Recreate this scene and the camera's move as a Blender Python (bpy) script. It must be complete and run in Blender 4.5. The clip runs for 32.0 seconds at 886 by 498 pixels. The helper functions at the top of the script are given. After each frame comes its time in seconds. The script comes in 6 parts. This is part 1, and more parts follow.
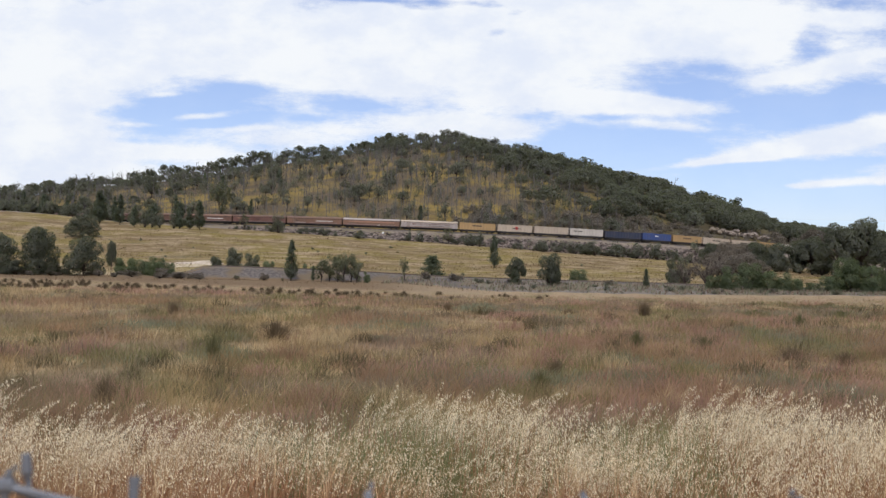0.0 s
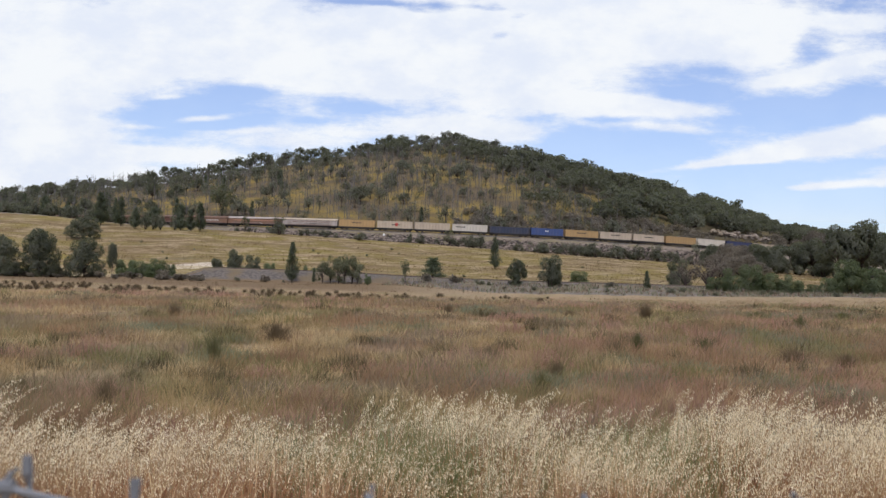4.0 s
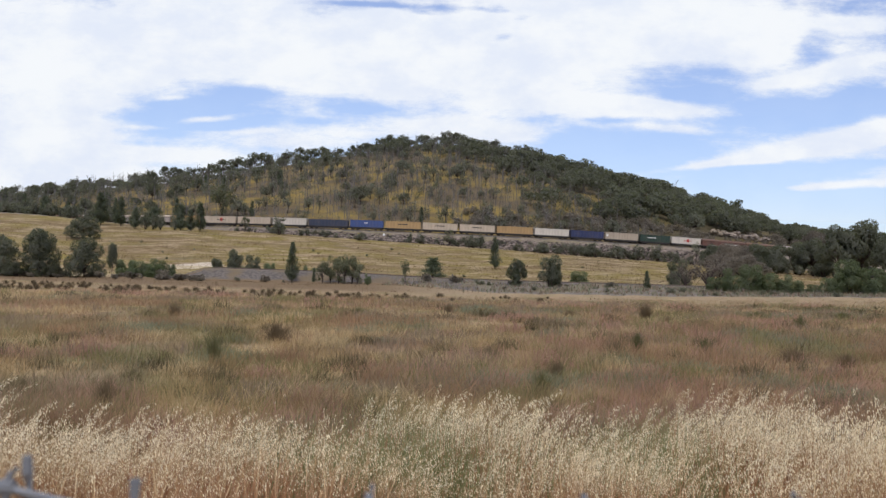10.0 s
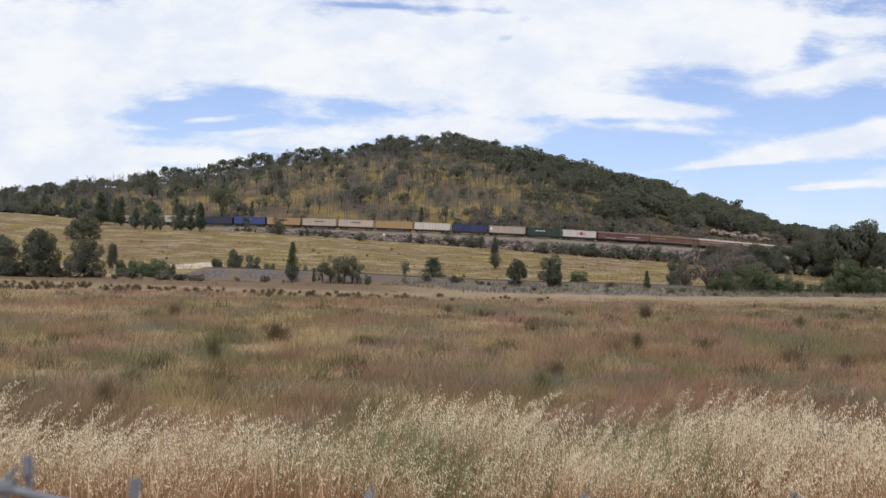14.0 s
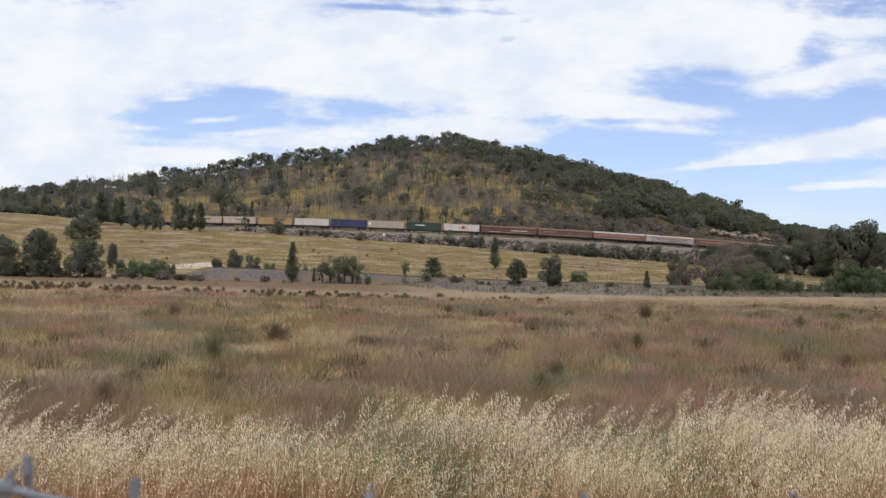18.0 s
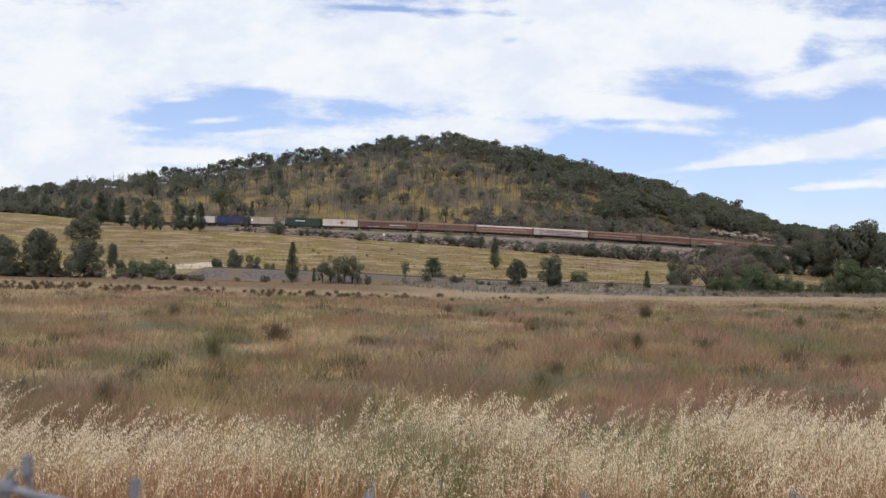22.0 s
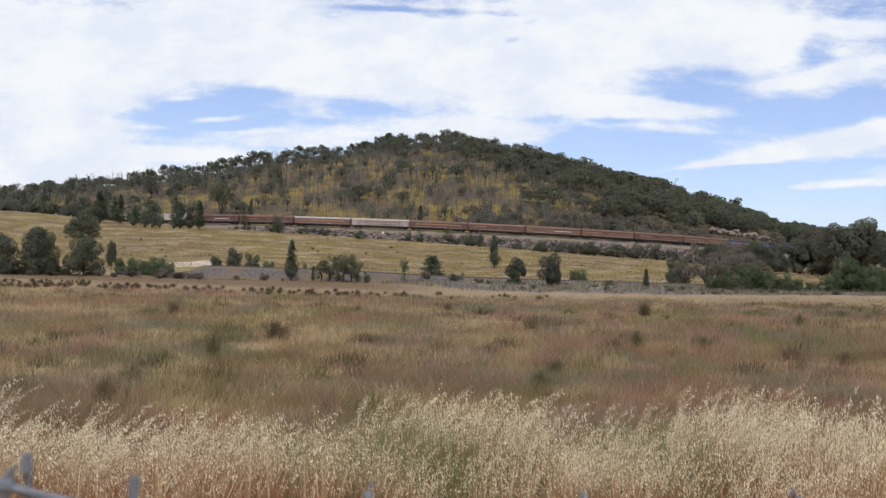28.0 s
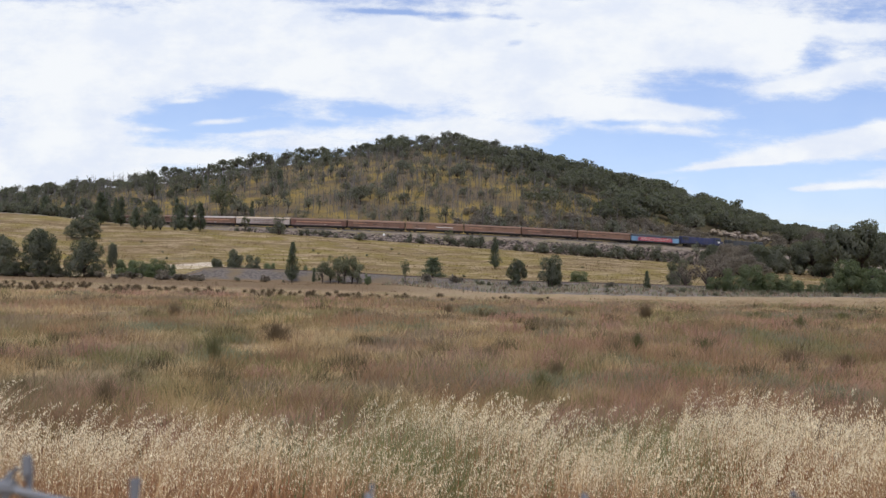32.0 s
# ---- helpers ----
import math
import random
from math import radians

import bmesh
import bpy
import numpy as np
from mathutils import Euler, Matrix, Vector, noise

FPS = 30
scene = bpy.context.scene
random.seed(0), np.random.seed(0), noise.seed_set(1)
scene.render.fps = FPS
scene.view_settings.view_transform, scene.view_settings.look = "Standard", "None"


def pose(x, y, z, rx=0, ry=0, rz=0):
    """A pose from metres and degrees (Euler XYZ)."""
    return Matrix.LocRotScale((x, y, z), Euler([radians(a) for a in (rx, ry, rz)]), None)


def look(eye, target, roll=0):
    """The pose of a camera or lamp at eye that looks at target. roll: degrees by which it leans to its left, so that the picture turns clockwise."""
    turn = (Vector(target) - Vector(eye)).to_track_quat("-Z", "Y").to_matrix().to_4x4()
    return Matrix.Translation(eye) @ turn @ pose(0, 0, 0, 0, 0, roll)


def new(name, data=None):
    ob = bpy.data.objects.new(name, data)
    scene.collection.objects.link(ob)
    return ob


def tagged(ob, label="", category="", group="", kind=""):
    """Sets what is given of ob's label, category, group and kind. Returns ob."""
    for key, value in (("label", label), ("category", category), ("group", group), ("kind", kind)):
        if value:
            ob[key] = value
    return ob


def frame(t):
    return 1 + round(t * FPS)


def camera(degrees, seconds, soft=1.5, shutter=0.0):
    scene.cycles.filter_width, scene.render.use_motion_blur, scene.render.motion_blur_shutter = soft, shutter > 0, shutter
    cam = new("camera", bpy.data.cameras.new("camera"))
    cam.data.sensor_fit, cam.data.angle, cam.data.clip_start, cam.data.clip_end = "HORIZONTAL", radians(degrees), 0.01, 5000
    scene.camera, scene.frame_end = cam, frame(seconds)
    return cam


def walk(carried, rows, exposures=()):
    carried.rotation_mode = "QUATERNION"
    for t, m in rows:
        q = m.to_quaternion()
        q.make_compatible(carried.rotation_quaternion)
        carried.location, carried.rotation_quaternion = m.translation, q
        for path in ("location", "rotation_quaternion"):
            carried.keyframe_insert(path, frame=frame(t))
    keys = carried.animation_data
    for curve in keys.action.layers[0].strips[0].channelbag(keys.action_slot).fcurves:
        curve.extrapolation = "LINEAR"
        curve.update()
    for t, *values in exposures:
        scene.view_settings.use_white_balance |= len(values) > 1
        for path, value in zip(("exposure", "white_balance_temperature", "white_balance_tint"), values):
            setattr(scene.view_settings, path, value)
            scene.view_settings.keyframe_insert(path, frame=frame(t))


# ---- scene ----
DURATION = 32.0
cam = camera(45.0, DURATION, soft=1.38)
cam.data.dof.use_dof, cam.data.dof.focus_distance, cam.data.dof.aperture_fstop = True, 12.0, 11.0
EYE_Z = 1.6


def aim(right, down):
    """The camera's pose, turned by small angles (in thousandths)."""
    return look((0, 0, EYE_Z), (0.1 * right, 100, EYE_Z + 2.06 - 0.1 * down), 1.3)


REST, LOW = aim(0, 0), aim(0.8, 1.65)
HALF_LOW = aim(0.3, 0.8)
walk(cam, [(0, LOW), (2.6, LOW), (2.9, REST), (12, REST), (22, REST), (23, HALF_LOW), (25.5, HALF_LOW),
           (27.4, LOW), (28.1, LOW), (28.4, REST), (32, REST)])

# ---- light ----
SUN_EL, SUN_AZ = 60.0, 186.0   # degrees; azimuth clockwise from +y, behind the camera
world = bpy.data.worlds.new("world")
scene.world = world
world.use_nodes = True
wn = world.node_tree.nodes
sky = wn.new("ShaderNodeTexSky")
sky.sky_type, sky.sun_disc = "NISHITA", False
sky.sun_elevation, sky.sun_rotation = radians(SUN_EL), radians(SUN_AZ)
sky.altitude, sky.air_density, sky.dust_density, sky.ozone_density = 300, 1.0, 0.5, 3.5
tint = wn.new("ShaderNodeMix")
tint.data_type, tint.blend_type = "RGBA", "MULTIPLY"
tint.inputs[0].default_value, tint.inputs[7].default_value = 1.0, (0.95, 0.93, 1.12, 1)
world.node_tree.links.new(sky.outputs[0], tint.inputs[6])
world.node_tree.links.new(tint.outputs[2], wn["Background"].inputs[0])
wn["Background"].inputs[1].default_value = 0.13
sun_data = bpy.data.lights.new("sun", "SUN")
sun_data.energy, sun_data.angle, sun_data.color = 2.0, radians(3.0), (1.0, 0.965, 0.905)
sun = new("sun", sun_data)
a, e = radians(SUN_AZ), radians(SUN_EL)
sun.matrix_world = look((math.sin(a) * math.cos(e) * 900, math.cos(a) * math.cos(e) * 900, math.sin(e) * 900), (0, 0, 0))
scene.view_settings.exposure = 0.0

# ---- materials ----


class Nodes:
    """A few short cuts for node materials."""

    def __init__(self, name):
        self.m = bpy.data.materials.new(name)
        self.m.use_nodes = True
        self.t = self.m.node_tree
        self.b = self.t.nodes["Principled BSDF"]
        self.out = self.t.nodes["Material Output"]

    def put(self, socket, v):
        if isinstance(v, bpy.types.NodeSocket):
            self.t.links.new(v, socket)
        elif v is not None:
            if isinstance(v, tuple) and len(v) == 3 and socket.type == "RGBA":
                v = (*v, 1)
            socket.default_value = v

    def n(self, kind, *ins):
        nd = self.t.nodes.new("ShaderNode" + kind)
        for i, v in enumerate(ins):
            self.put(nd.inputs[i], v)
        return nd

    def math(self, op, a, b=None, c=None, clamp=False):
        nd = self.n("Math", a, b, c)
        nd.operation, nd.use_clamp = op, clamp
        return nd.outputs[0]

    def pos(self):
        return self.n("NewGeometry").outputs["Position"]

    def obj(self):
        return self.n("TexCoord").outputs["Object"]

    def noise(self, vec, scale, detail=4.0, rough=0.55, stretch=None):
        if stretch:
            vec = self.n("Mapping", vec, None, None, stretch).outputs[0]
        nd = self.n("TexNoise", vec)
        nd.inputs["Scale"].default_value, nd.inputs["Detail"].default_value = scale, detail
        nd.inputs["Roughness"].default_value = rough
        return nd.outputs["Fac"]

    def ramp(self, fac, lo, hi):
        nd = self.n("MapRange", fac, lo, hi, 0.0, 1.0)
        nd.clamp, nd.interpolation_type = True, "SMOOTHSTEP"
        return nd.outputs[0]

    def mix(self, fac, a, b, kind="MIX"):
        nd = self.t.nodes.new("ShaderNodeMix")
        nd.data_type, nd.blend_type = "RGBA", kind
        self.put(nd.inputs[0], fac)
        self.put(nd.inputs[6], a)
        self.put(nd.inputs[7], b)
        return nd.outputs[2]

    def vary(self, col, amount, which="Random Per Island"):
        r = self.n("NewGeometry").outputs[which] if which != "Object" else self.n("ObjectInfo").outputs["Random"]
        v = self.n("MapRange", r, 0.0, 1.0, 1 - amount, 1 + amount).outputs[0]
        nd = self.n("HueSaturation")
        self.put(nd.inputs["Value"], v)
        self.put(nd.inputs["Color"], col)
        return nd.outputs[0]

    def bump(self, h, strength=0.4, dist=0.05):
        nd = self.n("Bump")
        nd.inputs["Strength"].default_value, nd.inputs["Distance"].default_value = strength, dist
        self.put(nd.inputs["Height"], h)
        self.put(self.b.inputs["Normal"], nd.outputs[0])
        return self

    def done(self, col, rough=0.85, metal=0.0, spec=0.3):
        self.put(self.b.inputs["Base Color"], col)
        self.put(self.b.inputs["Roughness"], rough)
        self.b.inputs["Metallic"].default_value = metal
        self.b.inputs["Specular IOR Level"].default_value = spec
        return self.m


def field_colour(k):
    """Grass colours of the near field, by place: straw, reddish brown, grey-brown and olive patches."""
    p = k.pos()
    big = k.noise(p, 0.16, 5, 0.62, (1.2, 0.6, 0))
    mid = k.noise(p, 0.45, 6, 0.7, (1.2, 0.7, 0))
    red = k.noise(k.n("VectorMath", p, (31.0, 17.0, 0.0)).outputs[0], 0.20, 5, 0.62, (1.2, 0.55, 0))
    grey = k.noise(k.n("VectorMath", p, (-53.0, 41.0, 0.0)).outputs[0], 0.25, 5, 0.62, (1.2, 0.55, 0))
    c = k.mix(k.ramp(mid, 0.40, 0.62), (0.27, 0.185, 0.095), (0.51, 0.36, 0.187))
    c = k.mix(k.math("MULTIPLY", k.ramp(red, 0.485, 0.56), 0.88), c, (0.39, 0.235, 0.145))
    c = k.mix(k.math("MULTIPLY", k.ramp(grey, 0.50, 0.62), 0.6), c, (0.27, 0.205, 0.14))
    c = k.mix(k.math("MULTIPLY", k.ramp(big, 0.49, 0.62), 0.7), c, (0.235, 0.205, 0.088))
    green = k.noise(k.n("VectorMath", p, (71.0, -23.0, 0.0)).outputs[0], 0.42, 5, 0.65, (1.2, 0.6, 0))
    c = k.mix(k.math("MULTIPLY", k.ramp(green, 0.52, 0.59), 0.55), c, (0.23, 0.215, 0.098))
    spot = k.noise(p, 1.1, 4, 0.65, (1.2, 0.7, 0))
    c = k.mix(k.math("MULTIPLY", k.ramp(spot, 0.52, 0.66), 0.5), c, (0.19, 0.14, 0.07))
    y = k.n("SeparateXYZ", p).outputs[1]
    wob = k.math("MULTIPLY_ADD", k.noise(p, 0.06, 5, 0.65), 90.0, y)
    pale = k.math("MULTIPLY", k.ramp(wob, 140, 190), k.ramp(k.noise(p, 0.12, 5, 0.7, (0.9, 0.8, 0)), 0.36, 0.56))
    c = k.mix(k.math("MULTIPLY", pale, 0.75), c, (0.37, 0.265, 0.16))
    foot = k.mix(k.ramp(k.n("SeparateXYZ", p).outputs[0], -14, 4), (0.205, 0.135, 0.078), (0.36, 0.262, 0.165))
    east = k.ramp(k.n("SeparateXYZ", p).outputs[0], -14, 4)
    return k.mix(k.ramp(k.math("MULTIPLY_ADD", mid, 12.0, k.math("MULTIPLY_ADD", east, 1.0, y)), 168, 176), c, foot)


def mat_field_ground():
    k = Nodes("dry_field_soil")
    p = k.pos()
    c = field_colour(k)
    fine = k.noise(p, 3.0, 5, 0.7)
    c = k.mix(k.ramp(fine, 0.35, 0.7), k.mix(0.25, c, (0.08, 0.06, 0.035)), c)
    return k.bump(fine, 0.4, 0.2).done(c, 0.95, 0, 0.1)


def mat_field_grass():
    k = Nodes("dry_grass_blades")
    c = k.vary(field_colour(k), 0.1)
    k.done(c, 0.7, 0, 0.15)
    tr = k.n("BsdfTranslucent", c)
    mx = k.n("MixShader", 0.5, k.b.outputs[0], tr.outputs[0])
    k.t.links.new(mx.outputs[0], k.out.inputs[0])
    return k.m


def mat_blade(name, c1, c2):
    k = Nodes(name)
    p = k.pos()
    patch = k.ramp(k.noise(p, 0.5, 4, 0.6), 0.35, 0.65)
    r = k.n("NewGeometry").outputs["Random Per Island"]
    c = k.mix(k.math("MULTIPLY_ADD", patch, 0.6, k.math("MULTIPLY", r, 0.4)), c1, c2)
    k.done(c, 0.7, 0, 0.15)
    mx = k.n("MixShader", 0.55, k.b.outputs[0], k.n("BsdfTranslucent", c).outputs[0])
    k.t.links.new(mx.outputs[0], k.out.inputs[0])
    return k.m


def mat_meadow(blade=False):
    k = Nodes("yellow_meadow_blades" if blade else "yellow_meadow_turf")
    p = k.pos()
    a = k.noise(p, 0.045, 8, 0.72, (0.7, 1.0, 0))
    b = k.noise(p, 0.12, 8, 0.75, (0.8, 1.0, 0))
    fine = k.noise(p, 1.4, 4, 0.7)
    c = k.mix(k.ramp(a, 0.42, 0.58), (0.212, 0.136, 0.066), (0.246, 0.180, 0.050))
    c = k.mix(k.math("MULTIPLY", k.ramp(b, 0.46, 0.62), 0.9), c, (0.44, 0.32, 0.195))
    c = k.mix(k.ramp(k.noise(p, 0.11, 4, 0.6, (0.5, 1.2, 0)), 0.60, 0.70), c, (0.19, 0.15, 0.085))
    y = k.n("SeparateXYZ", p).outputs[1]
    low = k.ramp(k.math("MULTIPLY_ADD", k.noise(p, 0.07, 3), 40.0, y), 250, 215)
    c = k.mix(k.math("MULTIPLY", low, 0.7), c, (0.50, 0.385, 0.235))
    c = k.mix(k.ramp(fine, 0.3, 0.75), k.mix(0.4, c, (0.12, 0.10, 0.05)), c)
    if blade:
        return k.done(k.vary(c, 0.25), 0.8, 0, 0.1)
    return k.bump(fine, 0.7, 0.25).done(c, 0.95, 0, 0.1)


def mat_hill():
    k = Nodes("dry_hillside_grass")
    p = k.pos()
    a = k.noise(p, 0.04, 5, 0.65)
    b = k.noise(p, 0.12, 5, 0.65)
    fine = k.noise(p, 0.9, 4, 0.7)
    c = k.mix(k.ramp(a, 0.42, 0.59), (0.155, 0.110, 0.066), (0.345, 0.236, 0.066))
    c = k.mix(k.math("MULTIPLY", k.ramp(b, 0.46, 0.66), 0.6), c, (0.170, 0.126, 0.088))
    c = k.mix(k.ramp(fine, 0.35, 0.75), k.mix(0.5, c, (0.06, 0.05, 0.03)), c)
    x = k.n("SeparateXYZ", p).outputs[0]
    c = k.mix(k.math("MULTIPLY", k.ramp(x, 10, 110), 0.65), c, (0.085, 0.072, 0.04))
    return k.bump(fine, 0.8, 0.4).done(c, 0.95, 0, 0.1)


def mat_stony(name, c1, c2, scale, depth=0.08, patch=(0.26, 0.20, 0.13)):
    k = Nodes(name)
    p = k.pos()
    n1, n2 = k.noise(p, scale, 5, 0.7), k.noise(p, scale * 0.08, 3, 0.5)
    c = k.mix(k.ramp(n1, 0.32, 0.68), c1, c2)
    c = k.mix(k.ramp(n2, 0.45, 0.65), c, patch)
    return k.bump(n1, 0.8, depth).done(c, 0.9, 0, 0.2)


def mat_rock():
    k = Nodes("grey_granite_rock")
    p = k.pos()
    n1 = k.noise(p, 3.0, 4, 0.65)
    c = k.mix(k.ramp(n1, 0.3, 0.7), (0.085, 0.066, 0.056), (0.225, 0.175, 0.145))
    return k.bump(n1, 0.6, 0.08).done(k.vary(c, 0.7), 0.9, 0, 0.2)


def mat_leaf(name, c1, c2, back=(0.20, 0.22, 0.06)):
    k = Nodes(name)
    r = k.n("NewGeometry").outputs["Random Per Island"]
    c = k.mix(r, c1, c2)
    c = k.vary(c, 0.22, "Object")
    k.put(k.b.inputs["Base Color"], c)
    k.b.inputs["Roughness"].default_value = 0.55
    k.b.inputs["Specular IOR Level"].default_value = 0.6
    tr = k.n("BsdfTranslucent", k.mix(0.5, c, back))
    mx = k.n("MixShader", 0.58, k.b.outputs[0], tr.outputs[0])
    k.t.links.new(mx.outputs[0], k.out.inputs[0])
    return k.m


def mat_bark(name, c1, c2):
    k = Nodes(name)
    n1 = k.noise(k.obj(), 6.0, 4, 0.6, (1, 1, 0.25))
    return k.bump(n1, 0.5, 0.03).done(k.mix(k.ramp(n1, 0.35, 0.65), c1, c2), 0.9, 0, 0.1)


def mat_paint(name, col, dirt=(0.16, 0.12, 0.09), amount=0.35, rough=0.55, metal=0.0):
    """Weathered paint with vertical streaks and stains."""
    k = Nodes(name)
    p = k.obj()
    streak = k.noise(p, 1.3, 4, 0.6, (1.0, 1.0, 0.15))
    blot = k.noise(p, 0.5, 4, 0.6)
    c = k.mix(k.math("MULTIPLY", k.ramp(streak, 0.45, 0.75), amount), col, dirt)
    c = k.mix(k.math("MULTIPLY", k.ramp(blot, 0.5, 0.75), amount * 0.8), c, dirt)
    return k.bump(streak, 0.15, 0.02).done(k.vary(c, 0.12, "Object"), rough, metal, 0.4)


def mat_oat(head):
    k = Nodes("ripe_oat_heads" if head else "oat_straw")
    r = k.n("NewGeometry").outputs["Random Per Island"]
    if head:
        c = k.mix(r, (0.90, 0.735, 0.48), (1.0, 0.895, 0.67))
    else:
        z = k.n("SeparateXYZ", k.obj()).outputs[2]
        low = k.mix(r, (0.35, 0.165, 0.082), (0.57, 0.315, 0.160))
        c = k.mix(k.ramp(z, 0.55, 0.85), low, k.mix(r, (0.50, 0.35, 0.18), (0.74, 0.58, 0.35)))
    k.put(k.b.inputs["Base Color"], c)
    k.b.inputs["Roughness"].default_value = 0.45
    tr = k.n("BsdfTranslucent", c)
    mx = k.n("MixShader", 0.12 if head else 0.35, k.b.outputs[0], tr.outputs[0])
    k.t.links.new(mx.outputs[0], k.out.inputs[0])
    return k.m


M = {
    "field": mat_field_ground(), "grass": mat_field_grass(), "meadow": mat_meadow(), "meadow_blade": mat_meadow(True), "hill": mat_hill(),
    "ballast": mat_stony("grey_ballast", (0.075, 0.063, 0.058), (0.180, 0.151, 0.136), 3.0),
    "pale_earth": mat_stony("pale_dry_earth", (0.42, 0.33, 0.235), (0.66, 0.54, 0.41), 1.2, 0.06, (0.46, 0.36, 0.22)),
    "gravel_bank": mat_stony("earth_and_gravel_bank", (0.140, 0.108, 0.082), (0.305, 0.242, 0.186), 1.6, 0.15, (0.205, 0.165, 0.095)),
    "weedy_bank": mat_stony("weedy_gravel_bank", (0.120, 0.097, 0.080), (0.250, 0.208, 0.170), 1.4, 0.1, (0.185, 0.150, 0.092)),
    "low_bank": mat_stony("low_gravel_bank", (0.085, 0.070, 0.062), (0.180, 0.150, 0.132), 2.2, 0.1, (0.165, 0.120, 0.075)),
    "rock": mat_rock(),
    "young_leaf": mat_leaf("young_gum_leaves", (0.10, 0.105, 0.062), (0.17, 0.165, 0.10)),
    "tuft": mat_blade("dark_brown_tuft_stems", (0.100, 0.072, 0.043), (0.180, 0.130, 0.078)),
    "pale_rock": mat_stony("pale_cutting_rock", (0.16, 0.125, 0.10), (0.37, 0.295, 0.24), 0.8, 0.2),
    "gum_leaf": mat_leaf("gum_leaves", (0.106, 0.109, 0.079), (0.142, 0.140, 0.098)),
    "grey_leaf": mat_leaf("grey_green_leaves", (0.128, 0.128, 0.098), (0.215, 0.208, 0.158)),
    "pine_leaf": mat_leaf("cypress_pine_needles", (0.066, 0.080, 0.052), (0.112, 0.126, 0.078)),
    "shrub_leaf": mat_leaf("bright_green_shrub_leaves", (0.120, 0.152, 0.076), (0.160, 0.190, 0.096)),
    "brown_leaf": mat_leaf("brownish_dry_leaves", (0.172, 0.142, 0.110), (0.270, 0.224, 0.168), (0.22, 0.18, 0.12)),
    "rush": mat_leaf("green_rush_stems", (0.092, 0.080, 0.038), (0.180, 0.148, 0.076)),
    "dry_rush": mat_blade("dry_brown_stems", (0.165, 0.115, 0.066), (0.270, 0.195, 0.115)),
    "bark": mat_bark("grey_brown_bark", (0.06, 0.045, 0.037), (0.15, 0.12, 0.10)),
    "twig": mat_bark("brown_grey_twigs", (0.075, 0.055, 0.048), (0.150, 0.115, 0.098)),
    "dead": mat_bark("bleached_dead_wood", (0.110, 0.098, 0.090), (0.235, 0.210, 0.188)),
    "oat": mat_oat(False), "oat_head": mat_oat(True),
    "rose": mat_blade("rosy_seed_grass", (0.364, 0.206, 0.150), (0.516, 0.312, 0.226)),
    "olive": mat_blade("olive_grass", (0.185, 0.168, 0.074), (0.302, 0.263, 0.118)),
    "straw": mat_blade("straw_grass", (0.441, 0.315, 0.168), (0.651, 0.493, 0.284)),
    "dun": mat_blade("dun_grass", (0.246, 0.180, 0.126), (0.360, 0.270, 0.186)),
    "rust": mat_blade("rust_grass", (0.287, 0.178, 0.106), (0.425, 0.270, 0.161)),
    # blades coloured dark to paint in the shade under tussocks
    "dark_sedge": mat_blade("dark_sedge", (0.111, 0.088, 0.047), (0.195, 0.153, 0.081)),
    "sage": mat_blade("sage_weeds", (0.202, 0.202, 0.125), (0.302, 0.297, 0.190)),
    "green_blade": mat_leaf("green_grass_blades", (0.26, 0.26, 0.12), (0.42, 0.40, 0.20)),
    "steel": Nodes("rail_steel").done((0.10, 0.07, 0.055), 0.65, 0.3),
    "wire": Nodes("weathered_galvanised_wire").done((0.185, 0.185, 0.205), 0.55, 0.3),
    "sleeper": mat_bark("grey_timber_sleeper", (0.10, 0.085, 0.07), (0.20, 0.17, 0.14)),
    "under": mat_paint("sooty_underframe", (0.030, 0.026, 0.025), (0.07, 0.05, 0.04), 0.5, 0.8),
    "wheel": Nodes("dark_wheel_steel").done((0.055, 0.045, 0.04), 0.6, 0.6),
    "post": mat_bark("split_timber_post", (0.14, 0.12, 0.10), (0.30, 0.26, 0.22)),
}

# ---- mesh builder ----


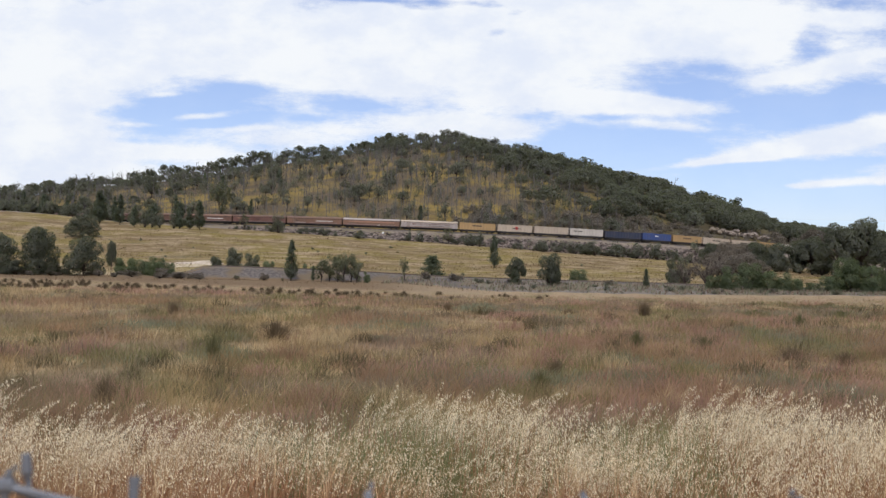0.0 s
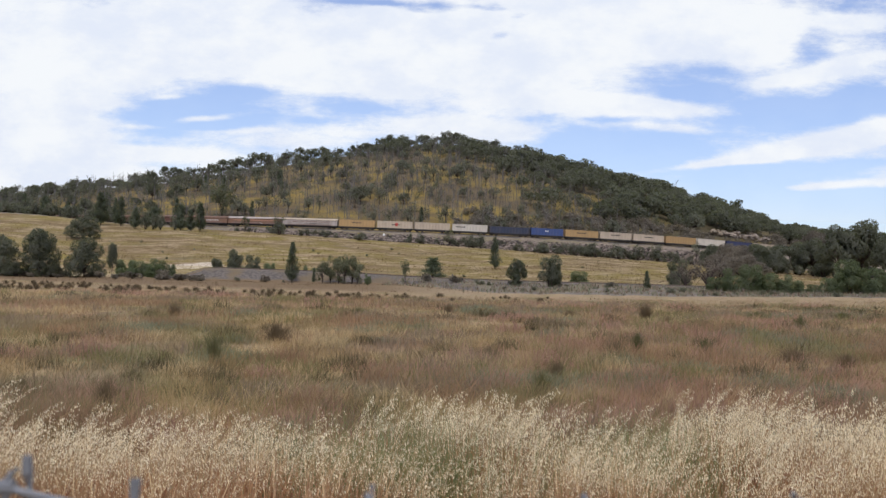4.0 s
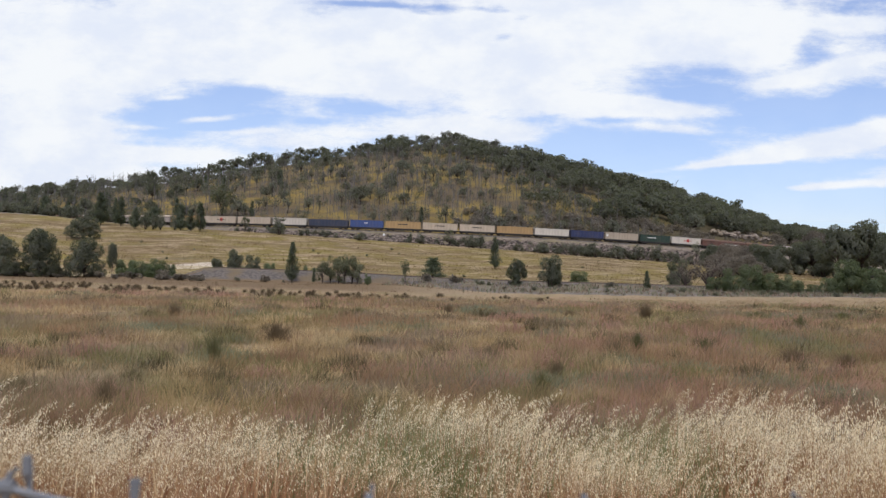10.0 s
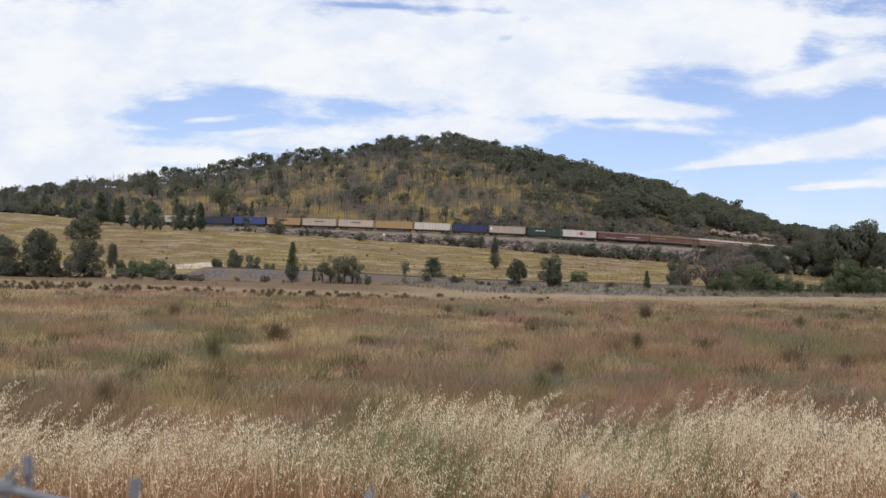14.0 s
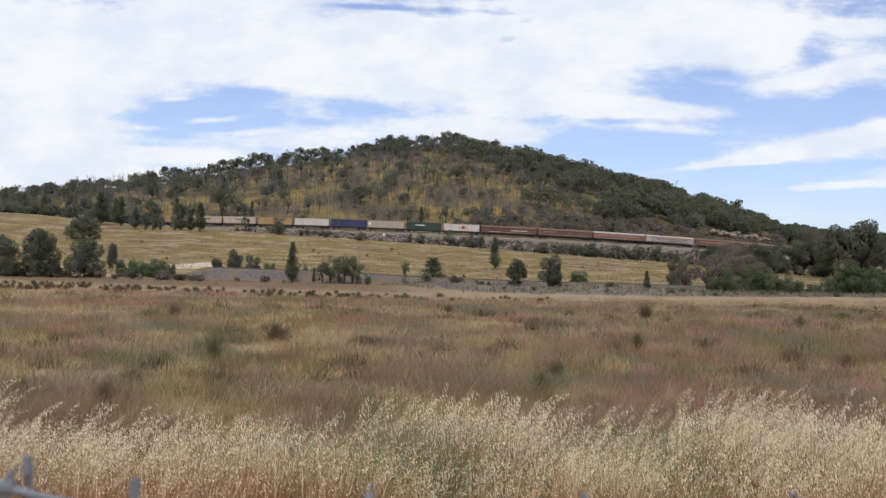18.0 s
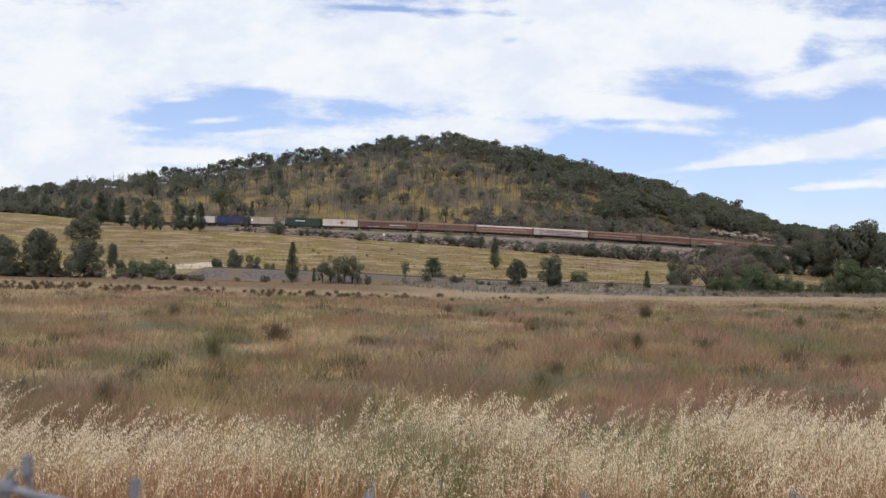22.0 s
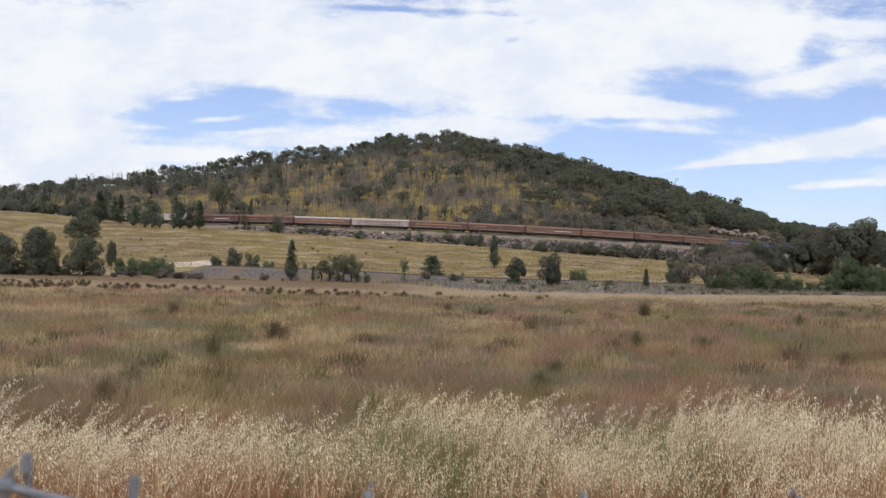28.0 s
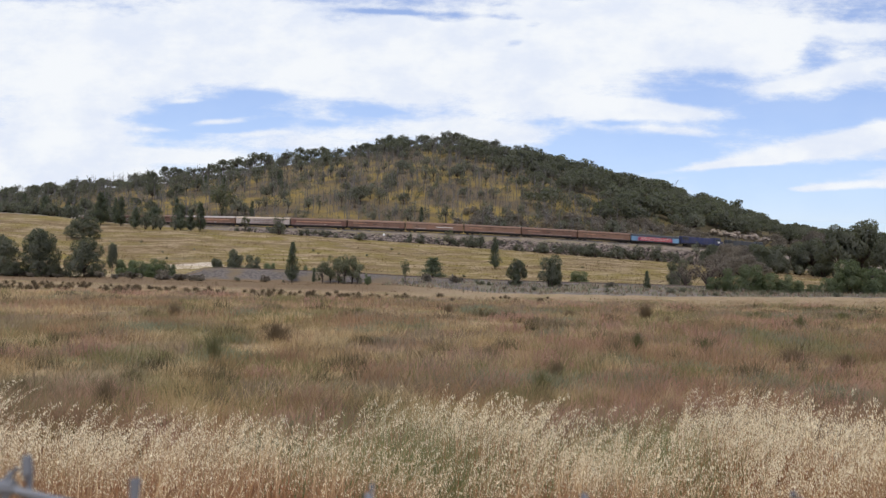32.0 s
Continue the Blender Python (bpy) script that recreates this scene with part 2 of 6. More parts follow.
class Shape:
    """Collects vertices and faces of one mesh."""

    def __init__(self):
        self.v, self.f = [], []

    def add(self, vs, fs):
        o = len(self.v)
        self.v.extend(vs)
        self.f.extend([tuple(i + o for i in f) for f in fs])
        return self

    def box(self, x0, x1, y0, y1, z0, z1, c=0.0):
        """A box; c chamfers its upright and lengthwise edges a little."""
        if c <= 0:
            vs = [(x, y, z) for z in (z0, z1) for x, y in ((x0, y0), (x1, y0), (x1, y1), (x0, y1))]
            return self.add(vs, [(3, 2, 1, 0), (4, 5, 6, 7), (0, 1, 5, 4), (1, 2, 6, 5), (2, 3, 7, 6), (3, 0, 4, 7)])
        ring = [(x0 + c, y0), (x1 - c, y0), (x1, y0 + c), (x1, y1 - c), (x1 - c, y1), (x0 + c, y1), (x0, y1 - c), (x0, y0 + c)]
        cx, cy = (x0 + x1) / 2, (y0 + y1) / 2
        inner = [(x + (c if x < cx else -c), y + (c if y < cy else -c)) for x, y in ring]
        vs = [(*q, z0 + c) for q in ring] + [(*q, z1 - c) for q in ring] + [(*q, z0) for q in inner] + [(*q, z1) for q in inner]
        fs = [(i, (i + 1) % 8, (i + 1) % 8 + 8, i + 8) for i in range(8)]
        fs += [(i + 16, (i + 1) % 8 + 16, (i + 1) % 8, i) for i in range(8)]
        fs += [(i + 8, (i + 1) % 8 + 8, (i + 1) % 8 + 24, i + 24) for i in range(8)]
        return self.add(vs, fs + [tuple(range(23, 15, -1)), tuple(range(24, 32))])

    def tube(self, pts, radii, sides=6, cap=True):
        """A tapered tube along points."""
        vs, fs = [], []
        for i, p in enumerate(pts):
            p = Vector(p)
            d = (Vector(pts[min(i + 1, len(pts) - 1)]) - Vector(pts[max(i - 1, 0)])).normalized()
            u = d.orthogonal().normalized() if abs(d.z) < 0.9 else d.cross(Vector((0, 1, 0))).normalized()
            w = d.cross(u)
            for j in range(sides):
                an = 2 * math.pi * j / sides
                vs.append(tuple(p + radii[i] * (math.cos(an) * u + math.sin(an) * w)))
        for i in range(len(pts) - 1):
            for j in range(sides):
                k = (j + 1) % sides
                fs.append((i * sides + j, i * sides + k, (i + 1) * sides + k, (i + 1) * sides + j))
        if cap:
            fs += [tuple(range(sides - 1, -1, -1)), tuple(range((len(pts) - 1) * sides, len(pts) * sides))]
        return self.add(vs, fs)

    def mesh(self, name, material, smooth=False):
        me = bpy.data.meshes.new(name)
        me.from_pydata(self.v, [], self.f)
        me.materials.append(material)
        if smooth:
            me.polygons.foreach_set("use_smooth", [True] * len(me.polygons))
        me.update()
        return me


def fast_mesh(name, verts, faces, material):
    """A mesh from numpy arrays: verts (n, 3), faces (m, 3 or 4)."""
    me = bpy.data.meshes.new(name)
    m, k = faces.shape
    me.vertices.add(len(verts))
    me.vertices.foreach_set("co", verts.astype(np.float32).ravel())
    me.loops.add(m * k)
    me.loops.foreach_set("vertex_index", faces.astype(np.int32).ravel())
    me.polygons.add(m)
    me.polygons.foreach_set("loop_start", np.arange(0, m * k, k, dtype=np.int32))
    me.materials.append(material)
    me.update(calc_edges=True)
    me.validate()
    return me


def part(name, shape, material, parent, label="", at=None):
    """One mesh object under a thing or a part."""
    me = shape.mesh(name, material) if isinstance(shape, Shape) else shape
    ob = new(name, me)
    ob.parent = parent
    if at is not None:
        ob.matrix_basis = at
    return tagged(ob, label)


def thing(name, label, category, group="", m=None):
    ob = new(name)
    if m is not None:
        ob.matrix_basis = m
    return tagged(ob, label, category, group)


# ---- the lie of the land ----
TRACK_R, TRACK_X, TRACK_Y, BEND = 275.0, -10.0, 375.0, 150.0
LOWER_Y = 190.0


def rail_z(s):
    q = max(-150.0, min(150.0, s))
    return 15.1 - 0.0185 * q - 0.00007 * q * q


def track(s):
    """Place and heading on the upper line, s metres along it."""
    q = max(-BEND, min(BEND, s))
    h = q / TRACK_R
    x, y = TRACK_X + TRACK_R * math.sin(h), TRACK_Y + TRACK_R * (1 - math.cos(h))
    return x + (s - q) * math.cos(h), y + (s - q) * math.sin(h), rail_z(s), h


TRACK_XS = np.array([track(s)[0] for s in range(-600, 601, 4)])
TRACK_YS = np.array([track(s)[1] for s in range(-600, 601, 4)])
TRACK_ZS = np.array([track(s)[2] for s in range(-600, 601, 4)])


def lower_z(x):
    """Top of the lower line's bank."""
    return 0.7 - 0.013 * np.clip(x, -60, 60) - 2.7 * smooth(-41, -50, x) - 0.45 * smooth(-22, 2, x) + 0.2 * smooth(10, 45, x)


def smooth(a, b, v):
    q = np.clip((v - a) / (b - a), 0, 1)
    return q * q * (3 - 2 * q)


def land(x, y):
    """Height of the ground, for arrays or numbers."""
    x, y = np.asarray(x, float), np.asarray(y, float)
    yt, zt = np.interp(x, TRACK_XS, TRACK_YS), np.interp(x, TRACK_XS, TRACK_ZS)
    field = (-2.15 + 1.0 * np.clip(np.abs(x) / 75, 0, 1) ** 2) * smooth(15, 165, y)
    foot = field + (-0.95 - field) * smooth(158, 182, y)
    q = np.clip((y - 205) / (yt - 10 - 205), 0, 1)
    meadow = 10.4 - 0.05 * np.clip(x, -170, 110) + 1.7 * smooth(110, 165, -x)
    z = foot + (meadow - foot) * (0.8 * q + 0.2 * q * q)
    z = z + (zt - 0.9 - z) * smooth(yt - 10, yt - 4, y)
    crest_y = np.maximum(585.0, yt + 130)
    slope = np.where(x < 0, 0.157, 0.232)
    crest = 74.7 - np.sqrt((slope * x) ** 2 + 16)
    crest = crest - 2.4 * smooth(8, 70, -x) - 2.4 * smooth(60, 130, -x) + 2.6 * smooth(135, 200, -x) - 2.4 * smooth(120, 175, x)
    crest = np.where(crest > 22, crest, 22 * np.exp((crest - 22) / 22))
    r = np.clip((y - yt - 4) / (crest_y - yt - 4), 0, 1)
    z = z + (crest - z) * (1.2 * r - 0.2 * r * r) * (y > yt)
    z = z - (z - 2) * smooth(0, 500, y - crest_y)
    return z + 0.35 * np.sin(x * 0.11 + 1.3 * np.sin(y * 0.05)) * np.sin(y * 0.083 + x * 0.02) * smooth(205, 260, y) * (np.abs(y - yt) > 14)


def height(x, y):
    return float(land(x, y))


def apron(x):
    """How far the lower bank's foot reaches out before its line."""
    return 6.2 + 18.5 * float(smooth(-12, 10, x))


def bank_height(x, y):
    """Height of the lower bank's front face, or of the ground where that is higher."""
    z, foot = float(lower_z(x)), LOWER_Y - apron(x)
    return max(height(x, y), float(np.interp(y, [foot, LOWER_Y - 2.6, LOWER_Y - 1.7], [height(x, foot) + 0.1, z - 0.25, z])))


def ground_sheet():
    out = [-4900, -3500, -2400, -1600, -1000, -700, -500, -400]
    xs = np.array(out + list(np.arange(-320, 321, 2.5)) + [-v for v in reversed(out)])
    ys = np.array([-4900, -3000, -1500, -700, -300, -120, -50] + list(np.arange(-20, 210, 3.0)) + list(np.arange(210, 800, 2.5))
                  + [830, 900, 1000, 1200, 1600, 2300, 3400, 4900])
    gx, gy = np.meshgrid(xs, ys)
    gz = land(gx, gy)
    nx = len(xs)
    verts = np.stack([gx.ravel(), gy.ravel(), gz.ravel()], 1)
    i, j = np.meshgrid(np.arange(nx - 1), np.arange(len(ys) - 1))
    a = (j * nx + i).ravel()
    me = fast_mesh("ground", verts, np.stack([a, a + 1, a + nx + 1, a + nx], 1), M["field"])
    me.materials.append(M["meadow"])
    me.materials.append(M["hill"])
    cx = (xs[i] + xs[i + 1]).ravel() / 2
    cy = (ys[j] + ys[j + 1]).ravel() / 2
    yt = np.interp(cx, TRACK_XS, TRACK_YS)
    me.polygons.foreach_set("material_index", np.where(cy < LOWER_Y, 0, np.where(cy < yt, 1, 2)).astype(np.int32))
    me.polygons.foreach_set("use_smooth", [True] * len(me.polygons))
    tagged(new("ground", me), "dry grass field rising to a yellow meadow and a wooded hill", "ground", kind="structure")


ground_sheet()


def sweep(name, rows, material):
    """A strip from rows of cross-section points."""
    s, k = Shape(), len(rows[0])
    s.v = [p for r in rows for p in r]
    s.f = [(i * k + j, (i + 1) * k + j, (i + 1) * k + j + 1, i * k + j + 1) for i in range(len(rows) - 1) for j in range(k - 1)]
    return s.mesh(name, material, True)


def upper_line():
    rnd = random.Random(3)
    bank, bed = [], []
    for i in range(-400, 401, 2):
        x, y, z, h = track(i)
        nx, ny = -math.sin(h), math.cos(h)
        row = []
        for off, dz in ((-13.5, None), (-11, None), (-7.5, -2.9), (-5.2, -1.35), (-3.9, -0.75), (3.9, -0.75), (6.5, None)):
            px, py = x + nx * off, y + ny * off
            g = height(px, py)
            if dz is None:
                pz = g - (0.25 if abs(off) > 12 or off > 0 else -0.15)
            else:
                pz = max(z + dz, g + 0.12) + rnd.uniform(-0.12, 0.12) * (abs(off) > 4)
            row.append((px, py, pz))
        bank.append(row)
        bed.append([(x + nx * o, y + ny * o, z + d) for o, d in ((-2.9, -0.78), (-1.7, -0.28), (1.7, -0.28), (2.9, -0.78))])
    tagged(new("embankment", sweep("embankment", bank, M["gravel_bank"])), "earth and rubble railway embankment on the hillside", "embankment", kind="structure")
    line = thing("railway_track", "steel railway track on grey ballast along the embankment", "railway track")
    line["kind"] = "structure"
    part("ballast", sweep("ballast", bed, M["ballast"]), None, line)
    for o in (-0.75, 0.75):
        rows = []
        for i in range(-400, 401, 4):
            x, y, z, h = track(i)
            nx, ny = -math.sin(h), math.cos(h)
            rows.append([(x + nx * (o + d), y + ny * (o + d), z + q) for d, q in ((-0.07, -0.16), (-0.035, 0), (0.035, 0), (0.07, -0.16))])
        part("rail", sweep("rail", rows, M["steel"]), None, line)
    s = Shape()
    for i in range(-400, 401):
        x, y, z, h = track(i * 0.7)
        b = Shape().box(-0.12, 0.12, -1.2, 1.2, -0.3, -0.16)
        s.add([(x + math.cos(h) * p[0] - math.sin(h) * p[1], y + math.sin(h) * p[0] + math.cos(h) * p[1], z + p[2]) for p in b.v], b.f)
    tagged(part("sleepers", s, M["sleeper"], line), kind="stuff")


upper_line()


def lower_line():
    rnd = random.Random(6)
    bank = []
    for x in range(-420, 421, 3):
        z = float(lower_z(x))
        ap, g1 = apron(x), height(x, LOWER_Y + 6)
        jig = [rnd.uniform(-0.10, 0.10) for _ in range(6)]
        row = [(x, LOWER_Y - ap - 2.8, height(x, LOWER_Y - ap - 2.8) - 0.2)]
        for q, dz in ((0.0, 0.15), (0.3, 0.0), (0.6, 0.05), (0.85, 0.0)):
            y = LOWER_Y - ap + (ap - 2.6) * q + jig[0]
            row.append((x, y, bank_height(x, y) + dz + jig[1 + int(q * 4)]))
        bank.append(row + [(x, LOWER_Y - 2.6, z - 0.25), (x, LOWER_Y - 1.7, z), (x, LOWER_Y + 1.7, z), (x, LOWER_Y + 3, z - 0.3), (x, LOWER_Y + 6.5, g1 - 0.2)])
    me = sweep("lower_embankment", bank, M["low_bank"])
    me.materials.append(M["field"])
    me.materials.append(M["weedy_bank"])
    n = len(bank[0]) - 1
    idx = []
    for i in range(len(bank) - 1):
        x = 3 * i - 420
        for j in range(n):
            idx.append(1 if j == 0 or x < -50 + 6 * math.sin(j * 2.0 + i) else 2 if j < 5 and x > 2 + 9 * math.sin(i * 1.7 + j) else 0)
    me.polygons.foreach_set("material_index", idx)
    tagged(new("lower_embankment", me), "low grey gravel railway bank across the meadow", "embankment", kind="structure")
    line = thing("lower_railway_track", "steel rails on a low gravel bank", "railway track")
    line["kind"] = "structure"
    for o in (-0.75, 0.75):
        rows = [[(x, LOWER_Y + o + d, float(lower_z(x)) + q) for d, q in ((-0.07, 0.02), (-0.035, 0.19), (0.035, 0.19), (0.07, 0.02))]
                for x in range(-420, 421, 10)]
        part("rail", sweep("rail", rows, M["steel"]), None, line)
    s = Shape()
    for i in range(-200, 200):
        s.box(i * 0.7 - 0.12, i * 0.7 + 0.12, LOWER_Y - 1.25, LOWER_Y + 1.25, float(lower_z(i * 0.7)) - 0.06, float(lower_z(i * 0.7)) + 0.04)
    tagged(part("sleepers", s, M["sleeper"], line), kind="stuff")


lower_line()

# ---- sky ----
CLOUD_Z = 270.0


def cloud_sheet():
    """A flat layer of broken cloud, drifting away and to the east."""
    k = Nodes("broken_white_cloud")
    p = k.obj()
    sp = k.n("SeparateXYZ", p)
    x, y = sp.outputs[0], sp.outputs[1]
    u, v = k.math("DIVIDE", x, y), k.math("DIVIDE", CLOUD_Z - 1.6, y)
    # broad banks and gaps: centre, half sizes, weight, lean
    banks = [(-0.384, 0.079, 0.1, 0.012, 0.35, -1), (-0.283, 0.216, 0.222, 0.0396, 0.55, -1), (-0.37, 0.132, 0.069, 0.0317, 0.42, -1), (-0.396, 0.1, 0.09, 0.0238, 0.35, -1),
             (-0.253, 0.104, 0.05, 0.0069, 0.36, -1), (-0.233, 0.138, 0.027, 0.0037, 0.4, 7), (-0.32, 0.152, 0.014, 0.0053, 0.25, -1),
             (-0.329, 0.173, 0.079, 0.0211, 0.3, -1), (-0.153, 0.121, 0.058, 0.0085, 0.28, -1), (0.006, 0.134, 0.09, 0.0116, 0.45, -1),
             (0.117, 0.162, 0.095, 0.0127, 0.48, -4), (0.158, 0.234, 0.174, 0.038, 0.55, -1), (0.068, 0.192, 0.063, 0.0211, 0.35, -1),
             (0.207, 0.14, 0.042, 0.0042, 0.22, -5), (0.307, 0.186, 0.031, 0.0063, 0.38, 9), (0.378, 0.204, 0.042, 0.0058, 0.36, 13),
             (0.375, 0.245, 0.042, 0.0085, 0.22, -1), (0.393, 0.138, 0.048, 0.0116, 0.55, 12), (0.356, 0.088, 0.074, 0.0042, 0.42, 4),
             (-0.012, 0.231, 0.106, 0.0211, 0.2, -1), (0.324, 0.121, 0.063, 0.0074, 0.55, 9), (0.266, 0.108, 0.048, 0.0037, 0.42, 8),
             (-0.19, 0.128, 0.032, 0.0032, 0.22, 4), (-0.285, 0.129, 0.026, 0.0026, 0.2, -1), (-0.096, 0.186, 0.1, 0.0264, 0.42, -5),
             (0.205, 0.158, 0.055, 0.0075, 0.34, -3), (0.292, 0.222, 0.036, 0.024, 0.26, 20), (-0.262, 0.158, 0.016, 0.003, 0.2, 5)]
    gaps = [(-0.071, 0.252, 0.058, 0.0032, -0.28, -1), (0.059, 0.241, 0.021, 0.0053, -0.26, 19), (-0.026, 0.245, 0.021, 0.0037, -0.20, -11),
            (-0.196, 0.165, 0.037, 0.0063, -0.25, -1), (-0.171, 0.213, 0.008, 0.0026, -0.32, -1), (-0.405, 0.235, 0.021, 0.0032, -0.15, -1),
            (-0.007, 0.248, 0.018, 0.006, -0.26, -1), (0.044, 0.223, 0.019, 0.0074, -0.4, 14), (0.035, 0.249, 0.021, 0.0042, -0.25, -1),
            (0.005, 0.17, 0.032, 0.0074, -0.22, -1), (0.16, 0.116, 0.079, 0.0158, -0.55, -6), (0.233, 0.172, 0.037, 0.0074, -0.3, 7),
            (0.323, 0.156, 0.058, 0.0116, -0.5, -1), (0.277, 0.086, 0.048, 0.0158, -0.5, -1), (0.388, 0.109, 0.032, 0.0048, -0.3, 9),
            (0.392, 0.171, 0.032, 0.0137, -0.42, -1), (0.378, 0.064, 0.074, 0.0148, -0.6, -1), (0.254, 0.194, 0.019, 0.0063, -0.15, -1),
            (0.159, 0.146, 0.032, 0.0037, -0.22, -1), (-0.285, 0.113, 0.048, 0.0042, -0.15, -1), (-0.121, 0.139, 0.048, 0.0042, -0.15, -1),
            (-0.262, 0.144, 0.085, 0.020, -0.27, -1), (0.338, 0.223, 0.02, 0.019, -0.26, 29), (-0.075, 0.152, 0.06, 0.009, -0.25, -1)]
    q = k.n("CombineXYZ", u, k.math("MULTIPLY", v, 1.7), 0.0).outputs[0]
    wob = k.noise(q, 9.0, 5, 0.6)
    total = k.math("MULTIPLY_ADD", k.noise(q, 5.0, 9, 0.62), 0.95, -0.18)
    total = k.math("MULTIPLY_ADD", k.noise(q, 20.0, 8, 0.68, (0.7, 1.3, 1.0)), 0.74, k.math("SUBTRACT", total, 0.06))
    us = k.math("SUBTRACT", k.math("MULTIPLY_ADD", wob, 0.06, u), 0.03)
    for cu, cv, su, sv, w, lean in banks + gaps:
        c, s = math.cos(radians(lean)), math.sin(radians(lean))
        du, dv = k.math("SUBTRACT", us, cu), k.math("SUBTRACT", v, cv)
        a = k.math("MULTIPLY_ADD", du, c / su, k.math("MULTIPLY", dv, s / su))
        b = k.math("MULTIPLY_ADD", dv, c / sv, k.math("MULTIPLY", du, -s / sv))
        r2 = k.math("MULTIPLY_ADD", a, a, k.math("MULTIPLY", b, b))
        total = k.math("MULTIPLY_ADD", k.math("EXPONENT", k.math("MULTIPLY", r2, -1.0)), w, total)
    cover = k.math("MULTIPLY_ADD", k.ramp(total, 0.49, 0.85), 0.84, 0.16)
    shade = k.noise(q, 11.0, 6, 0.6)
    colour = k.mix(k.ramp(shade, 0.35, 0.62), (0.79, 0.85, 0.975), (0.93, 0.96, 1.0))
    glow = k.n("Emission", colour, 0.98)
    clear = k.n("BsdfTransparent")
    mx = k.n("MixShader", cover, clear.outputs[0], glow.outputs[0])
    k.t.links.new(mx.outputs[0], k.out.inputs[0])
    s = Shape().add([(-6500, 500, 0), (6500, 500, 0), (6500, 9500, 0), (-6500, 9500, 0)], [(0, 1, 2, 3)])
    ob = new("cloud_layer", s.mesh("cloud_layer", k.m))
    ob.matrix_basis = pose(0, 0, CLOUD_Z)
    ob.visible_shadow = False
    return tagged(ob, "broken white fair-weather cloud over blue sky", "clouds", kind="structure")


clouds = cloud_sheet()


def cloud_overhead():
    """The same broken cloud going on above and behind the camera."""
    k = Nodes("broken_cloud_overhead")
    p = k.obj()
    total = k.math("MULTIPLY_ADD", k.noise(p, 0.004, 7, 0.62), 0.6, k.math("MULTIPLY", k.noise(p, 0.0012, 5, 0.55), 0.5))
    cover = k.math("MULTIPLY_ADD", k.ramp(total, 0.46, 0.64), 0.78, 0.22)
    mx = k.n("MixShader", cover, k.n("BsdfTransparent").outputs[0], k.n("Emission", (0.84, 0.91, 1.0), 1.12).outputs[0])
    k.t.links.new(mx.outputs[0], k.out.inputs[0])
    s = Shape().add([(-6500, -6500, 0), (6500, -6500, 0), (6500, 500, 0), (-6500, 500, 0)], [(0, 1, 2, 3)])
    ob = new("cloud_layer_overhead", s.mesh("cloud_layer_overhead", k.m))
    ob.matrix_basis = pose(0, 0, CLOUD_Z)
    ob.visible_shadow = False
    tagged(ob, "broken white fair-weather cloud over the near field", "clouds", kind="structure")


cloud_overhead()

# ---- trees ----
R3 = np.random.RandomState(11)


def leaf_cards(centres, size, rs, material, name, out):
    """Small bent leaf sprays, one quad each, facing outwards at random tilts and shaded as one rounded mass."""
    n = len(centres)
    d = rs.normal(size=(n, 3)) + out * 1.1
    d /= np.linalg.norm(d, axis=1)[:, None]
    o = rs.normal(size=(n, 3))
    u = np.cross(d, o)
    u /= np.linalg.norm(u, axis=1)[:, None]
    w = np.cross(d, u)
    s = size * rs.uniform(0.6, 1.4, n)[:, None]
    verts = np.stack([centres - u * s * 0.5, centres - w * s * 0.35, centres + u * s * 0.6, centres + w * s * 0.35], 1).reshape(-1, 3)
    norm = out * 0.6 + d * 0.1 + np.array([0.0, -0.2, 0.4])
    norm /= np.linalg.norm(norm, axis=1)[:, None]
    return soft_mesh(name, verts, np.repeat(norm, 4, 0), material)


def soft_mesh(name, verts, normals, material):
    me = fast_mesh(name, verts, np.arange(len(verts)).reshape(-1, 4), material)
    me.polygons.foreach_set("use_smooth", np.ones(len(me.polygons), bool))
    me.normals_split_custom_set_from_vertices(normals.astype(np.float32))
    return me


def lobed(rs, lobes, n, shell=0.55):
    """Points in the outer part of several ellipsoids (centre, radii), and the way out from there."""
    vol = np.array([r[0] * r[1] * r[2] for _, r in lobes]) ** 0.67
    pick = rs.choice(len(lobes), n, p=vol / vol.sum())
    d = rs.normal(size=(n, 3))
    d /= np.linalg.norm(d, axis=1)[:, None]
    r = rs.uniform(shell, 1.0, n) ** 0.6
    c, a = np.array([l[0] for l in lobes])[pick], np.array([l[1] for l in lobes])[pick]
    pts = c + d * a * r[:, None]
    whole = pts - np.array([0, 0, 0.45])
    whole /= np.linalg.norm(whole, axis=1)[:, None] + 1e-6
    out = d * 0.7 + whole * 0.6
    return pts, out / np.linalg.norm(out, axis=1)[:, None]


